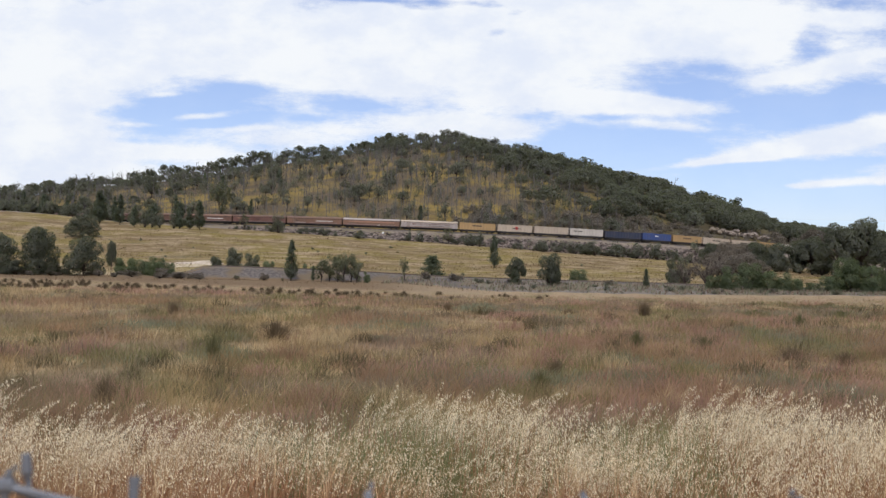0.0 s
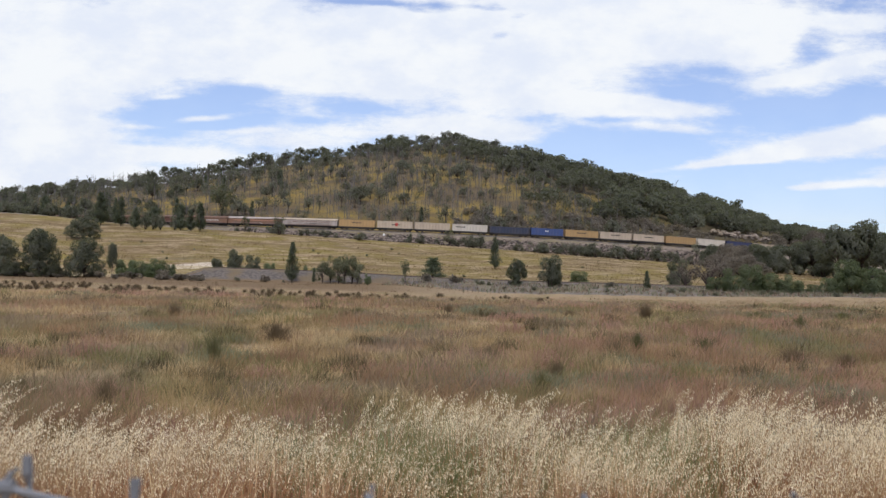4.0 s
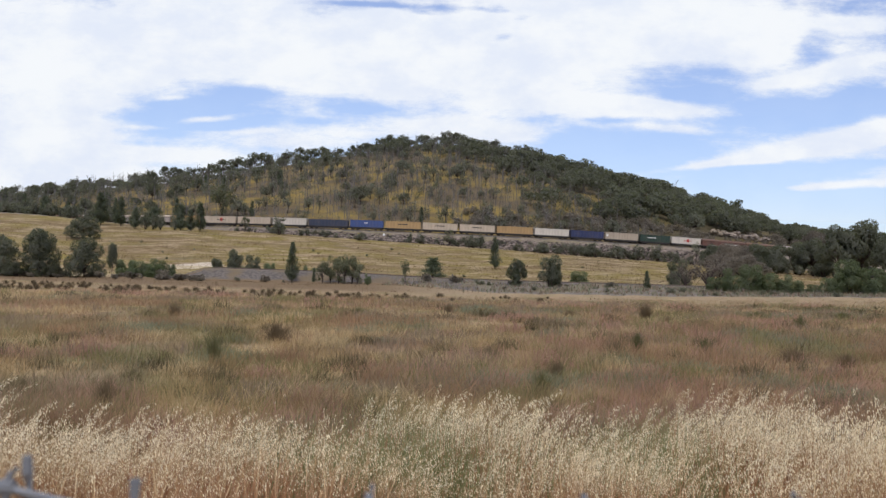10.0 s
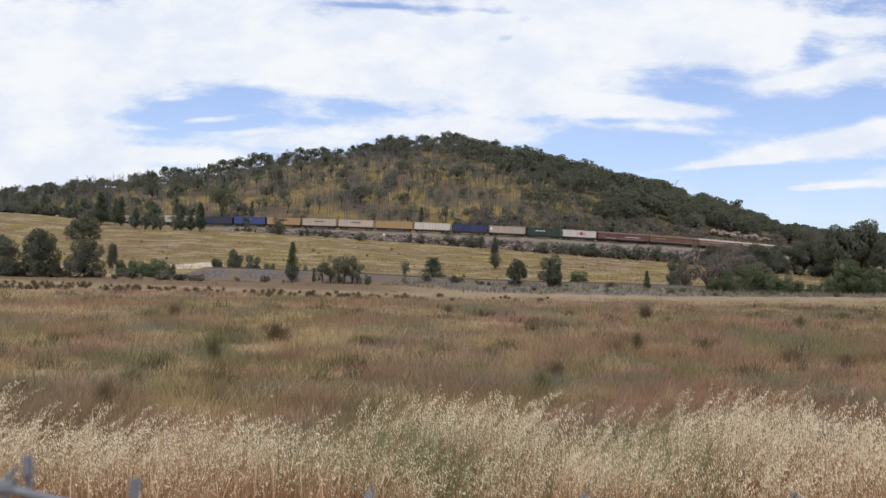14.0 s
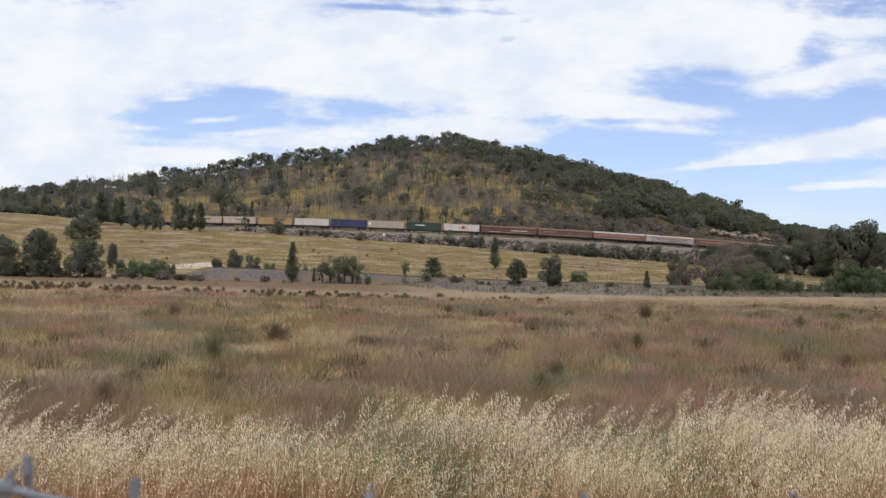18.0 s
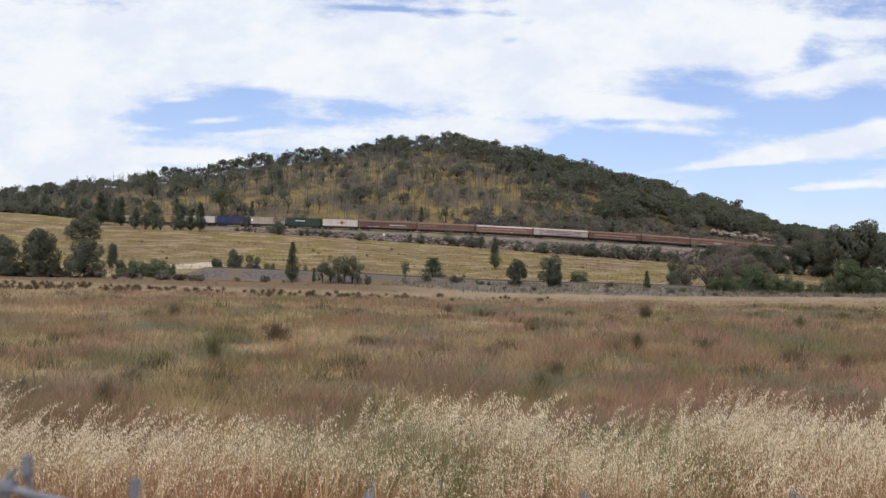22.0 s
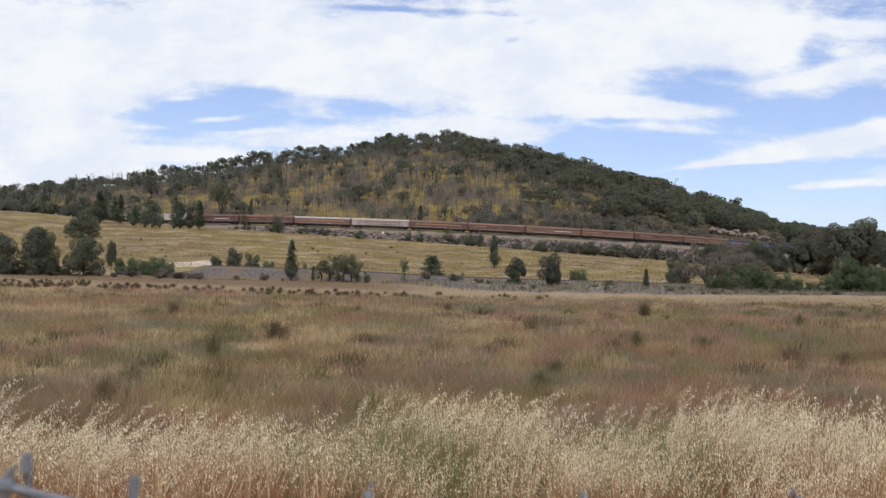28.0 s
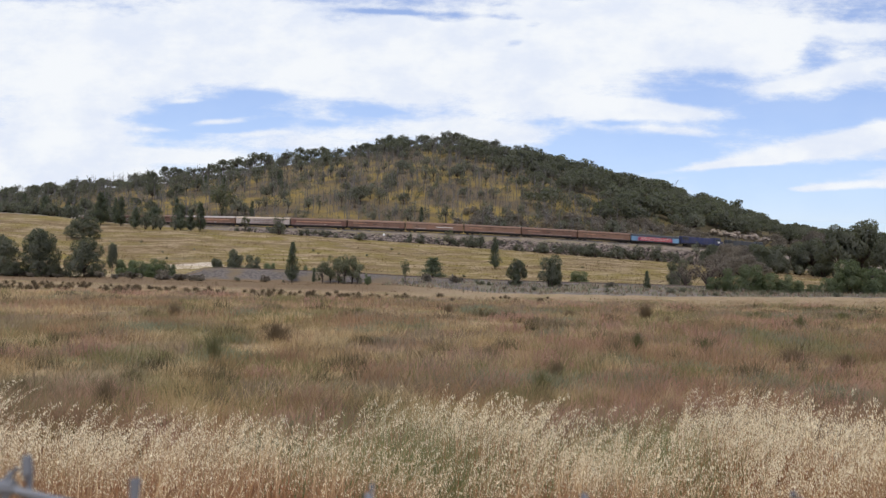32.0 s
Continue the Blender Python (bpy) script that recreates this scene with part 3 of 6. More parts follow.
def gum_meshes(seed, leaves, leaf, mat, lean=0.1, spread=0.5, bare=0.3):
    """Trunk with limbs and an uneven lobed crown, one metre high and wide."""
    rs = np.random.RandomState(seed)
    trunk, lobes = Shape(), []
    top = (rs.uniform(-lean, lean), rs.uniform(-lean, lean), bare + 0.25)
    trunk.tube([(0, 0, -0.03), (top[0] * 0.3, top[1] * 0.3, bare * 0.6), top], [0.034, 0.026, 0.016], 7)
    limbs = rs.randint(9, 13)
    for i in range(limbs):
        an = 2 * math.pi * (i + rs.uniform(-0.3, 0.3)) / limbs
        r = rs.uniform(0.12, spread * 0.72)
        z = bare + 0.12 + (0.86 - bare - 0.12) * rs.rand() ** 0.75 - r * 0.2
        base = (top[0] * 0.7, top[1] * 0.7, bare + rs.uniform(-0.04, 0.15))
        tip = (r * math.cos(an), r * math.sin(an), z)
        mid = (tip[0] * 0.45 + base[0] * 0.5, tip[1] * 0.45 + base[1] * 0.5, (base[2] + z) / 2 + 0.03)
        trunk.tube([base, mid, tip], [0.015, 0.010, 0.004], 5)
        q = rs.uniform(0.11, 0.2)
        lobes.append((tip, (q * 1.15, q * 1.15, q * 0.8)))
        off = rs.normal(size=3) * 0.09
        lobes.append(((tip[0] + off[0], tip[1] + off[1], tip[2] + off[2] * 0.6 + 0.02), (q * 0.7, q * 0.7, q * 0.5)))
    lobes.append(((top[0], top[1], 0.84), (0.17, 0.17, 0.15)))
    pts, out = lobed(rs, lobes, leaves)
    pts[:, 2] = np.clip(pts[:, 2], bare * 0.8, 1.0)
    return trunk.mesh("trunk", M["bark"], True), leaf_cards(pts, leaf, rs, M[mat], "crown", out)


def dome_meshes(seed, leaves, leaf, mat, bare=0.12, low=0.20, fat=1.0):
    """A broad gum with a forked trunk and a domed crown of many rounded clumps, one metre high and wide."""
    rs = np.random.RandomState(seed)
    trunk, lobes = Shape(), []
    fork = (rs.uniform(-0.04, 0.04), rs.uniform(-0.04, 0.04), bare + 0.12)
    trunk.tube([(0, 0, -0.03), (fork[0] * 0.5, fork[1] * 0.5, bare * 0.7), fork], [0.036, 0.030, 0.022], 7)
    for i in range(17):
        an, up = i * 2.4 + rs.uniform(-0.4, 0.4), (i + 0.5) / 17
        r = 0.40 * math.sqrt(1 - up ** 1.8) * rs.uniform(0.75, 1.12)
        q = rs.uniform(0.11, 0.19) * fat
        tip = (r * math.cos(an), r * math.sin(an), bare + low + (0.86 - low - bare) * up * rs.uniform(0.85, 1.08))
        trunk.tube([fork, (tip[0] * 0.5, tip[1] * 0.5, fork[2] * 0.5 + tip[2] * 0.5), tip], [0.014, 0.009, 0.003], 5)
        lobes.append((tip, (q * 1.2, q * 1.2, q * 0.85)))
    pts, out = lobed(rs, lobes, leaves)
    pts[:, 2] = np.clip(pts[:, 2], bare * 0.8, 1.0)
    return trunk.mesh("trunk", M["bark"], True), leaf_cards(pts, leaf, rs, M[mat], "crown", out)


def twiggy_meshes(seed, leaves):
    """A leafless brown tree: a short trunk that breaks up into a dense haze of twigs, one metre high and wide."""
    rs = np.random.RandomState(seed)
    s, ends = Shape(), []
    s.tube([(0, 0, -0.03), (0.01, 0, 0.18)], [0.035, 0.026], 7)
    for i in range(15):
        an, el = i * 2.4, rs.uniform(0.35, 1.45)
        ln = rs.uniform(0.36, 0.60)
        a = np.array([0.01, 0, rs.uniform(0.10, 0.2)])
        d = np.array([math.cos(an) * math.cos(el), math.sin(an) * math.cos(el), math.sin(el)])
        b = a + d * ln * 0.5 + rs.normal(size=3) * 0.03
        c = a + d * ln * 1.25 + rs.normal(size=3) * 0.05
        s.tube([tuple(a), tuple(b), tuple(c)], [0.014, 0.009, 0.003], 5)
        for j in range(16):
            q = rs.uniform(0.3, 1.0)
            p = b + (c - b) * q
            e = p + (d * 0.5 + rs.normal(size=3) * 0.55) * rs.uniform(0.08, 0.22)
            e[2] = min(max(e[2], 0.12), 1.0)
            s.tube([tuple(p), tuple((p + e) / 2 + rs.normal(size=3) * 0.01), tuple(e)], [0.006, 0.004, 0.002], 3)
            ends += [p * 0.4 + e * 0.6, e]
    ends = np.array(ends)
    pts = ends[rs.randint(0, len(ends), leaves)] + rs.normal(size=(leaves, 3)) * 0.035
    out = pts - np.array([0, 0, 0.4])
    out /= np.linalg.norm(out, axis=1)[:, None]
    return s.mesh("trunk", M["twig"], False), leaf_cards(pts, 0.034, rs, M["brown_leaf"], "crown", out)


def pine_meshes(seed, leaves, leaf, mat="pine_leaf", bare=0.08):
    """A conical to columnar cypress pine, one metre high and wide."""
    rs = np.random.RandomState(seed)
    trunk = Shape().tube([(0, 0, -0.03), (0.01, 0, 0.5), (0, 0, 0.96)], [0.03, 0.02, 0.004], 6)
    for i in range(14):
        z, an = rs.uniform(bare, 0.85), rs.uniform(0, 6.28)
        r = 0.4 * (1 - z) ** 0.7
        trunk.tube([(0, 0, z), (r * math.cos(an), r * math.sin(an), z + 0.07)], [0.01, 0.003], 4)
    tips = 110
    tz, ta = rs.uniform(0, 1, tips) ** 1.15, rs.uniform(0, 2 * np.pi, tips)
    tr = 0.5 * np.minimum(1, (1 - tz) ** 0.62 * 1.1) * np.minimum(1, 0.5 + tz * 3.0) * rs.uniform(0.7, 1.08, tips)
    k = rs.randint(0, tips, leaves)
    along = rs.uniform(0.1, 1.0, leaves) ** 0.7
    r = tr[k] * along
    off = rs.normal(size=(leaves, 3)) * np.array([0.055, 0.055, 0.03])
    z = np.clip(tz[k] * 0.95 + along * 0.05, 0, 1)
    pts = np.stack([r * np.cos(ta[k]), r * np.sin(ta[k]), bare + z * (1 - bare)], 1) + off
    out = np.stack([np.cos(ta[k]), np.sin(ta[k]), np.full(leaves, 0.5)], 1) / 1.12
    return trunk.mesh("trunk", M["bark"], True), leaf_cards(pts, leaf, rs, M[mat], "crown", out)


def shrub_meshes(seed, leaves, leaf, mat):
    """Several stems under an uneven low crown, one metre high and wide."""
    rs = np.random.RandomState(seed)
    trunk, lobes = Shape(), []
    for i in range(6):
        an, r = rs.uniform(0, 6.28), rs.uniform(0.08, 0.34)
        tip = (r * math.cos(an), r * math.sin(an), rs.uniform(0.4, 0.82))
        trunk.tube([(0.03 * math.cos(an), 0.03 * math.sin(an), -0.03), (tip[0] * 0.6, tip[1] * 0.6, tip[2] * 0.5), tip], [0.022, 0.014, 0.005], 5)
        q = rs.uniform(0.14, 0.24)
        lobes.append((tip, (q, q, q * rs.uniform(0.7, 1.1))))
        lobes.append(((tip[0] * 1.25, tip[1] * 1.25, tip[2] * 0.5), (q, q, q * 0.9)))
        if mat == "shrub_leaf" and i % 2:
            lobes.append(((tip[0] * 0.85, tip[1] * 0.85, 0.14), (q, q, 0.15)))
    pts, out = lobed(rs, lobes, leaves, 0.4)
    pts[:, 2] = np.clip(np.abs(pts[:, 2]), 0.02, 1.02)
    return trunk.mesh("trunk", M["bark"], True), leaf_cards(pts, leaf, rs, M[mat], "crown", out)


KINDS = {
    "bushy": [shrub_meshes(10 + i, 9000, 0.034, "gum_leaf") for i in range(4)],
    "gum": [dome_meshes(20 + i, 9000, 0.033, "gum_leaf", 0.14) for i in range(4)],
    "full_gum": [dome_meshes(170 + i, 14000, 0.030, "gum_leaf", 0.02, 0.08, 1.3) for i in range(3)],
    "small_gum": [gum_meshes(30 + i, 2400, 0.038, "young_leaf", 0.08, 0.55, 0.06) for i in range(3)],
    "far_gum": [dome_meshes(40 + i, 1500, 0.066, "gum_leaf", 0.10) for i in range(5)],
    "far_grey": [dome_meshes(50 + i, 1200, 0.064, "grey_leaf", 0.12) for i in range(3)],
    "ridge_gum": [gum_meshes(150 + i, 1100, 0.062, "gum_leaf", 0.12, 0.48, 0.32) for i in range(6)],
    "wood_gum": [dome_meshes(140 + i, 1050, 0.068, "gum_leaf", 0.24) for i in range(6)],
    "grey": [dome_meshes(60 + i, 8000, 0.030, "brown_leaf", 0.10) for i in range(3)],
    "twiggy": [twiggy_meshes(160 + i, 900) for i in range(2)],
    "thin": [gum_meshes(66 + i, 420, 0.062, "grey_leaf", 0.1, 0.5, 0.3) for i in range(3)],
    "pine": [pine_meshes(70 + i, 5500, 0.04) for i in range(4)],
    "far_pine": [pine_meshes(76 + i, 1000, 0.092) for i in range(3)],
    "shrub": [shrub_meshes(80 + i, 9000, 0.032, "shrub_leaf") for i in range(3)],
    "far_shrub": [shrub_meshes(86 + i, 800, 0.072, "grey_leaf") for i in range(3)],
    "brush": [shrub_meshes(130 + i, 700, 0.095, "brown_leaf") for i in range(3)],
}
LABELS = {
    "bushy": ("mature gum tree with a dense rounded crown near the ground", "tree", "rounded_gum_tree"),
    "full_gum": ("mature gum tree with foliage down to the ground", "tree", "full_gum_tree"),
    "gum": ("mature gum tree with a rounded dark green crown", "tree", "gum_tree"),
    "small_gum": ("slender young gum tree in a roadside clump", "tree", "young_gum_tree"),
    "far_gum": ("dark green gum tree on the wooded hillside", "tree", "gum_tree"),
    "far_grey": ("grey-green gum tree on the wooded hillside", "tree", "grey_gum_tree"),
    "ridge_gum": ("gum tree with a bare trunk and dark crown on the ridge", "tree", "ridge_gum_tree"),
    "twiggy": ("bare brown tree with dense leafless twigs by the thicket", "tree", "leafless_tree"),
    "grey": ("spreading tree with dull brownish foliage", "tree", "brown_tree"),
    "thin": ("thin scrubby tree with sparse grey leaves", "tree", "scrub_tree"),
    "pine": ("dark green cypress pine with a narrow crown", "tree", "cypress_pine"),
    "far_pine": ("dark narrow cypress pine on the hillside", "tree", "cypress_pine"),
    "shrub": ("bright green bushy shrub beside the gravel bank", "shrub", "shrub"),
    "brush": ("low brown-grey bush on dry ground", "shrub", "brown_bush"),
    "far_shrub": ("grey-green shrub on the railway embankment", "shrub", "shrub"),
}
grown = {}


def plant(kind, x, y, h, w, group="", label="", on_bank=False):
    """One tree or shrub of that height and width, on the ground."""
    i = grown.get(kind, 0)
    grown[kind] = i + 1
    stem, crown = KINDS[kind][i % len(KINDS[kind])]
    text, cat, name = LABELS[kind]
    m = pose(x, y, bank_height(x, y) if on_bank else height(x, y), 0, 0, (i * 137) % 360) @ Matrix.Diagonal((w, w, h, 1))
    t = thing(name, label or text, cat, group, m)
    part(stem.name.split(".")[0], stem, None, t)
    part("crown", crown, None, t)
    return t


for q in [(-75.9, 183, 7.2, 6.6), (-68.7, 183, 8.9, 6.2), (-107.0, 318, 6.8, 9.8), (-61.5, 184, 6.9, 6.2), (-59.0, 191, 6.8, 2.0), (-72.2, 181.5, 3.0, 5.0), (-66.5, 182, 2.6, 4.6),
          (43.7, 199, 6.1, 5.2), (18.3, 181, 5.8, 5.2), (12.8, 182, 5.0, 3.4)]:
    plant("gum" if q[3] < 4 else "full_gum" if q[0] in (-61.5, -75.9, -68.7, -107.0) else "bushy", *q, group="trees along the lower line")
for q in [(-20.3, 181, 4.0, 2.9), (-19.1, 183, 4.9, 3.0), (-17.6, 182, 4.7, 3.2), (-16.6, 181, 5.2, 3.1), (-15.4, 182, 5.0, 3.6), (-14.4, 181, 4.3, 2.6),
          (-6.3, 181, 4.6, 1.6), (2.0, 364, 5.9, 4.2), (-68.4, 369, 6.0, 3.0), (-85.0, 410, 13.4, 11.0)]:
    plant("small_gum", *q, group="young trees")
for q in [(-25.6, 182, 6.7, 2.6), (-1.8, 201, 5.0, 5.8), (12.5, 256, 7.8, 3.2), (12.5, 181, 3.2, 2.5), (-119.3, 372, 11.4, 5.8), (-112.3, 372, 10.2, 5.0),
          (-104.4, 362, 7.2, 4.4), (-89.1, 362, 8.6, 5.0), (-85.7, 362, 7.1, 3.8), (-82.3, 362, 9.6, 4.6), (-72.2, 470, 8.5, 4.2), (-116.7, 380, 9.2, 2.8),
          (34.8, 182, 3.3, 1.5), (-21.6, 180, 2.6, 0.9), (-8.3, 394, 6, 2.6)]:
    plant("pine", *q, group="cypress pines")
for q in [(-76.4, 196, 2.0, 3.5), (-59.4, 198, 3.3, 3.6), (-56.8, 198, 3.8, 3.8), (-54.8, 199, 3.9, 3.6), (-52.1, 198, 3.5, 3.1), (-50.2, 198, 3.1, 2.3),
          (-56.8, 195, 2.6, 4.1), (-52.3, 195, 2.7, 4.1), (-43.0, 202, 4.8, 3.4), (-39.4, 203, 6.2, 4.2), (-35.8, 203, 5.0, 3.6), (-33.0, 203, 3.9, 2.6),
          (-31.8, 203, 3.1, 2.1), (-26.1, 203, 3.0, 1.7), (-24.4, 203, 3.0, 1.5), (-12.5, 180, 2.0, 1.3), (25.1, 199, 3.1, 4.2)]:
    plant("bushy" if -44 < q[0] < -33 else "shrub", *q, group="shrubs along the lower line", label="dark bushy young tree behind the gravel bank" if -44 < q[0] < -33 else "")
for q in [(45.8, 180, 3.0, 3.8), (48.5, 180.5, 4.3, 4.4), (51.8, 180, 4.8, 5.0), (55.0, 181, 4.1, 4.8), (57.6, 180, 3.5, 3.8), (60.5, 181, 2.3, 3.4), (62.8, 181, 2.0, 2.8),
          (65.5, 180, 4.1, 4.4), (68.8, 180.5, 6.0, 5.8), (72.2, 180, 5.5, 5.8), (76.0, 181, 4.9, 5.8), (80.0, 180, 4.7, 5.4)]:
    plant("shrub", *q, group="green thicket", label="dense bright green bush at the field's edge")
for q in [(-100.9, 362, 5.4, 4.6), (-98.4, 362, 5.9, 4.2), (-95.7, 362, 5.2, 4.2), (-91.0, 362, 5.4, 4.2), (-55.5, 362, 6.6, 6.5), (34.8, 364, 4.1, 5.0), (45.3, 364, 4.5, 6.5),
          (52.3, 366, 5.5, 7.0), (60.4, 368, 5.7, 6.2), (67.6, 370, 5.7, 5.9), (74.8, 372, 6.1, 7.9), (-7.6, 362, 3.9, 3.8), (-11.4, 362, 4.0, 2.7), (8.7, 362, 4.6, 3.4),
          (12.5, 362, 5.2, 2.7), (-28.6, 362, 2.4, 5.6)]:
    plant("far_shrub", *q, group="embankment shrubs")
for q in [(-48, 182.5, 1.7, 3.4), (-52.5, 181.5, 1.3, 3.0), (-29.5, 178, 1.3, 1.7), (-2.8, 183.5, 1.5, 2.4), (2.4, 184, 1.3, 3.8), (-58, 181, 1.2, 2.6), (-66, 182, 1.4, 3.6), (29, 184, 1.0, 2.4)]:
    plant("brush", *q, group="brown bushes", label="low brown dry bush on the gravel bank", on_bank=True)
for q in [(97.5, 331, 9.0, 9.5), (103.0, 329, 10.4, 10.5), (110.0, 332, 10.8, 11.5), (116.5, 330, 10.0, 10.5), (113.0, 318, 8.0, 9.0), (119.5, 310, 8.0, 9.0)]:
    plant("bushy", *q, group="trees beside the hill", label="dense dark tree with foliage to the ground")
for q in [(64.8, 230, 6.8, 11.0), (58.6, 226, 5.2, 6.6), (80.0, 300, 9.2, 8.4), (86.5, 312, 8.6, 9.0), (94.0, 338, 9.0, 9.5), (73.0, 285, 6.0, 7.0)]:
    plant("grey", *q, group="brown trees")
for q in [(47.0, 190, 7.4, 6.6), (43.6, 192, 6.0, 4.6), (70.5, 262, 6.6, 6.4), (78.0, 280, 6.8, 6.0)]:
    plant("twiggy", *q, group="leafless trees")
for q in [(112.0, 302, 15.8, 11.5), (118.0, 300, 17.4, 12.5), (124.5, 302, 14.6, 11.5),
          (113.5, 328, 11.6, 10.0), (130.5, 300, 14.5, 12.0), (121.0, 292, 11.5, 9.5), (100.5, 345, 9.5, 10.5), (89.0, 352, 8.0, 9.0)]:
    plant("gum", *q, group="trees beside the hill")


def dead_meshes(seed):
    rs = np.random.RandomState(seed)
    s = Shape()
    bend = rs.uniform(-0.05, 0.05, 2)
    s.tube([(0, 0, -0.04), (bend[0], bend[1], 0.5), (bend[0] * 1.5, bend[1], 1.0)], [0.022, 0.014, 0.003], 5)
    for i in range(rs.randint(5, 9)):
        z, an, r = rs.uniform(0.35, 0.85), rs.uniform(0, 6.28), rs.uniform(0.08, 0.22)
        tip = (bend[0] + r * math.cos(an), bend[1] + r * math.sin(an), z + r * rs.uniform(0.7, 1.3))
        s.tube([(bend[0], bend[1], z), tip], [0.009, 0.003], 4)
        s.tube([tuple((np.array(tip) + [bend[0], bend[1], z]) / 2), (tip[0] + 0.05, tip[1], tip[2] - 0.02)], [0.006, 0.002], 3)
    return s.mesh("dead_tree", M["dead"])


DEAD = [dead_meshes(90 + i) for i in range(5)]


def hill_woods():
    rs = np.random.RandomState(5)
    line = lambda x: float(np.interp(x, TRACK_XS, TRACK_YS))
    # the skyline
    x = -262.0
    while x < 262:
        y = max(585, line(x) + 130) + rs.uniform(-14, 2)
        west = x < 8
        kind = "far_pine" if rs.rand() < 0.08 else "ridge_gum" if rs.rand() < (0.75 if west else 0.4) else "far_gum"
        tall = np.interp(x, [-240, -190, -165, -110, -60, -30, -9, 1, 14, 60, 120, 145, 161, 190, 215], [9.0, 6.2, 8.0, 11.5, 6.5, 8.2, 5.6, 8.4, 6.6, 8.6, 6.6, 6.0, 7.0, 4.6, 5.5])
        h = tall * rs.uniform(0.62, 1.12)
        plant(kind, x, y, h, h * (0.42 if kind == "far_pine" else rs.uniform(0.8, 1.15)), "skyline trees")
        x += rs.uniform(2.6, 7.2) if x < -20 else rs.uniform(2.6, 6.0)
    # open western slope
    for i in range(120):
        x = rs.uniform(-235, 70)
        y = line(x) + 9 + (570 - line(x)) * rs.rand() ** 0.85
        pick = rs.rand()
        kind = "thin" if pick < 0.4 else "far_grey" if pick < 0.66 else "far_gum" if pick < 0.82 else "far_shrub" if pick < 0.95 else "far_pine"
        h = rs.uniform(3.5, 8) * (0.5 if kind == "far_shrub" else 1)
        plant(kind, x, y, h, h * {"far_pine": 0.42, "thin": 0.7, "far_shrub": 1.6}.get(kind, 1.0), "hillside trees", "scattered hillside tree on dry slope")
    for i in range(110):
        x = rs.uniform(-120, 62)
        y = line(x) + 14 + (560 - line(x)) * rs.rand()
        h = rs.uniform(4.0, 8.0)
        plant("thin", x, y, h, h * rs.uniform(0.55, 0.85), "hillside trees", "wispy grey regrowth tree on the dry slope")
    # western foot, by the line
    for i in range(48):
        x = rs.uniform(-238, -112)
        y = line(x) + 9 + 130 * rs.rand() ** 1.2
        kind = "far_gum" if rs.rand() < 0.45 else "far_pine" if rs.rand() < 0.5 else "far_grey"
        h = rs.uniform(4.5, 8.5) * (1.15 if kind == "far_pine" else 1)
        plant(kind, x, y, h, h * (0.5 if kind == "far_pine" else rs.uniform(0.75, 1.05)), "hillside trees", "dark tree in the scrub above the line")
    for i in range(32):
        x = rs.uniform(-250, -100)
        y = line(x) + rs.uniform(-9, 30)
        if abs(y - line(x)) < 5:
            y += 10
        kind = "far_pine" if rs.rand() < 0.4 else "far_gum" if rs.rand() < 0.6 else "far_shrub"
        h = rs.uniform(4, 8.5) * (0.5 if kind == "far_shrub" else 1)
        plant(kind, x, y, h, h * (0.42 if kind == "far_pine" else 1.0), "trackside trees")
    for i in range(62):
        s0 = rs.uniform(-190, -76)
        x, y, z, h = track(s0)
        off = rs.uniform(6.0, 10.0)
        x, y = x + math.sin(h) * off, y - math.cos(h) * off
        hh = rs.uniform(3.2, 6.0)
        plant("far_shrub" if s0 < -120 or rs.rand() < 0.75 else "far_pine", x, y, hh, hh * rs.uniform(0.9, 1.5) * 0.8, "trackside shrubs")
    for i in range(125):
        s0 = rs.uniform(-60, 128) if i < 62 else rs.uniform(12, 122)
        x, y, z, h = track(s0)
        off = rs.uniform(8.0, 12.5)
        x, y = x + math.sin(h) * off, y - math.cos(h) * off
        hh = rs.uniform(1.4, 3.8) if s0 > 15 else rs.uniform(1.0, 2.6)
        plant("far_shrub", x, y, hh, hh * rs.uniform(1.0, 1.6), "embankment shrubs")
    for i in range(8):
        x = rs.uniform(-50, 10)
        y = rs.uniform(180.5, 184.5)
        hh = rs.uniform(0.4, 1.0)
        plant("brush" if rs.rand() < 0.7 else "far_shrub", x, y, hh, hh * rs.uniform(1.3, 2.4), "bank bushes", "small dry bush at the foot of the gravel bank")
    for i in range(45):
        x = rs.uniform(4, 66)
        hh = rs.uniform(0.3, 0.95)
        plant("far_shrub" if rs.rand() < 0.7 else "brush", x, rs.uniform(167.0, 186.5), hh, hh * rs.uniform(1.4, 2.8), "bank weeds", "low grey-green weeds on the gravel bank", True)
    for i in range(34):
        x = rs.uniform(-84, -40)
        hh = rs.uniform(0.45, 1.25)
        plant("brush", x, rs.uniform(178, 187), hh, hh * rs.uniform(1.8, 3.2), "bank bushes", "low dry brown bush at the meadow's foot")
    for i in range(30):
        y = rs.uniform(215, 345)
        x = rs.uniform(-0.36, 0.2) * y
        hh = rs.uniform(0.35, 0.8)
        plant("far_shrub", x, y, hh, hh * rs.uniform(1.2, 2.2), "meadow tufts", "small dark tuft in the yellow meadow")
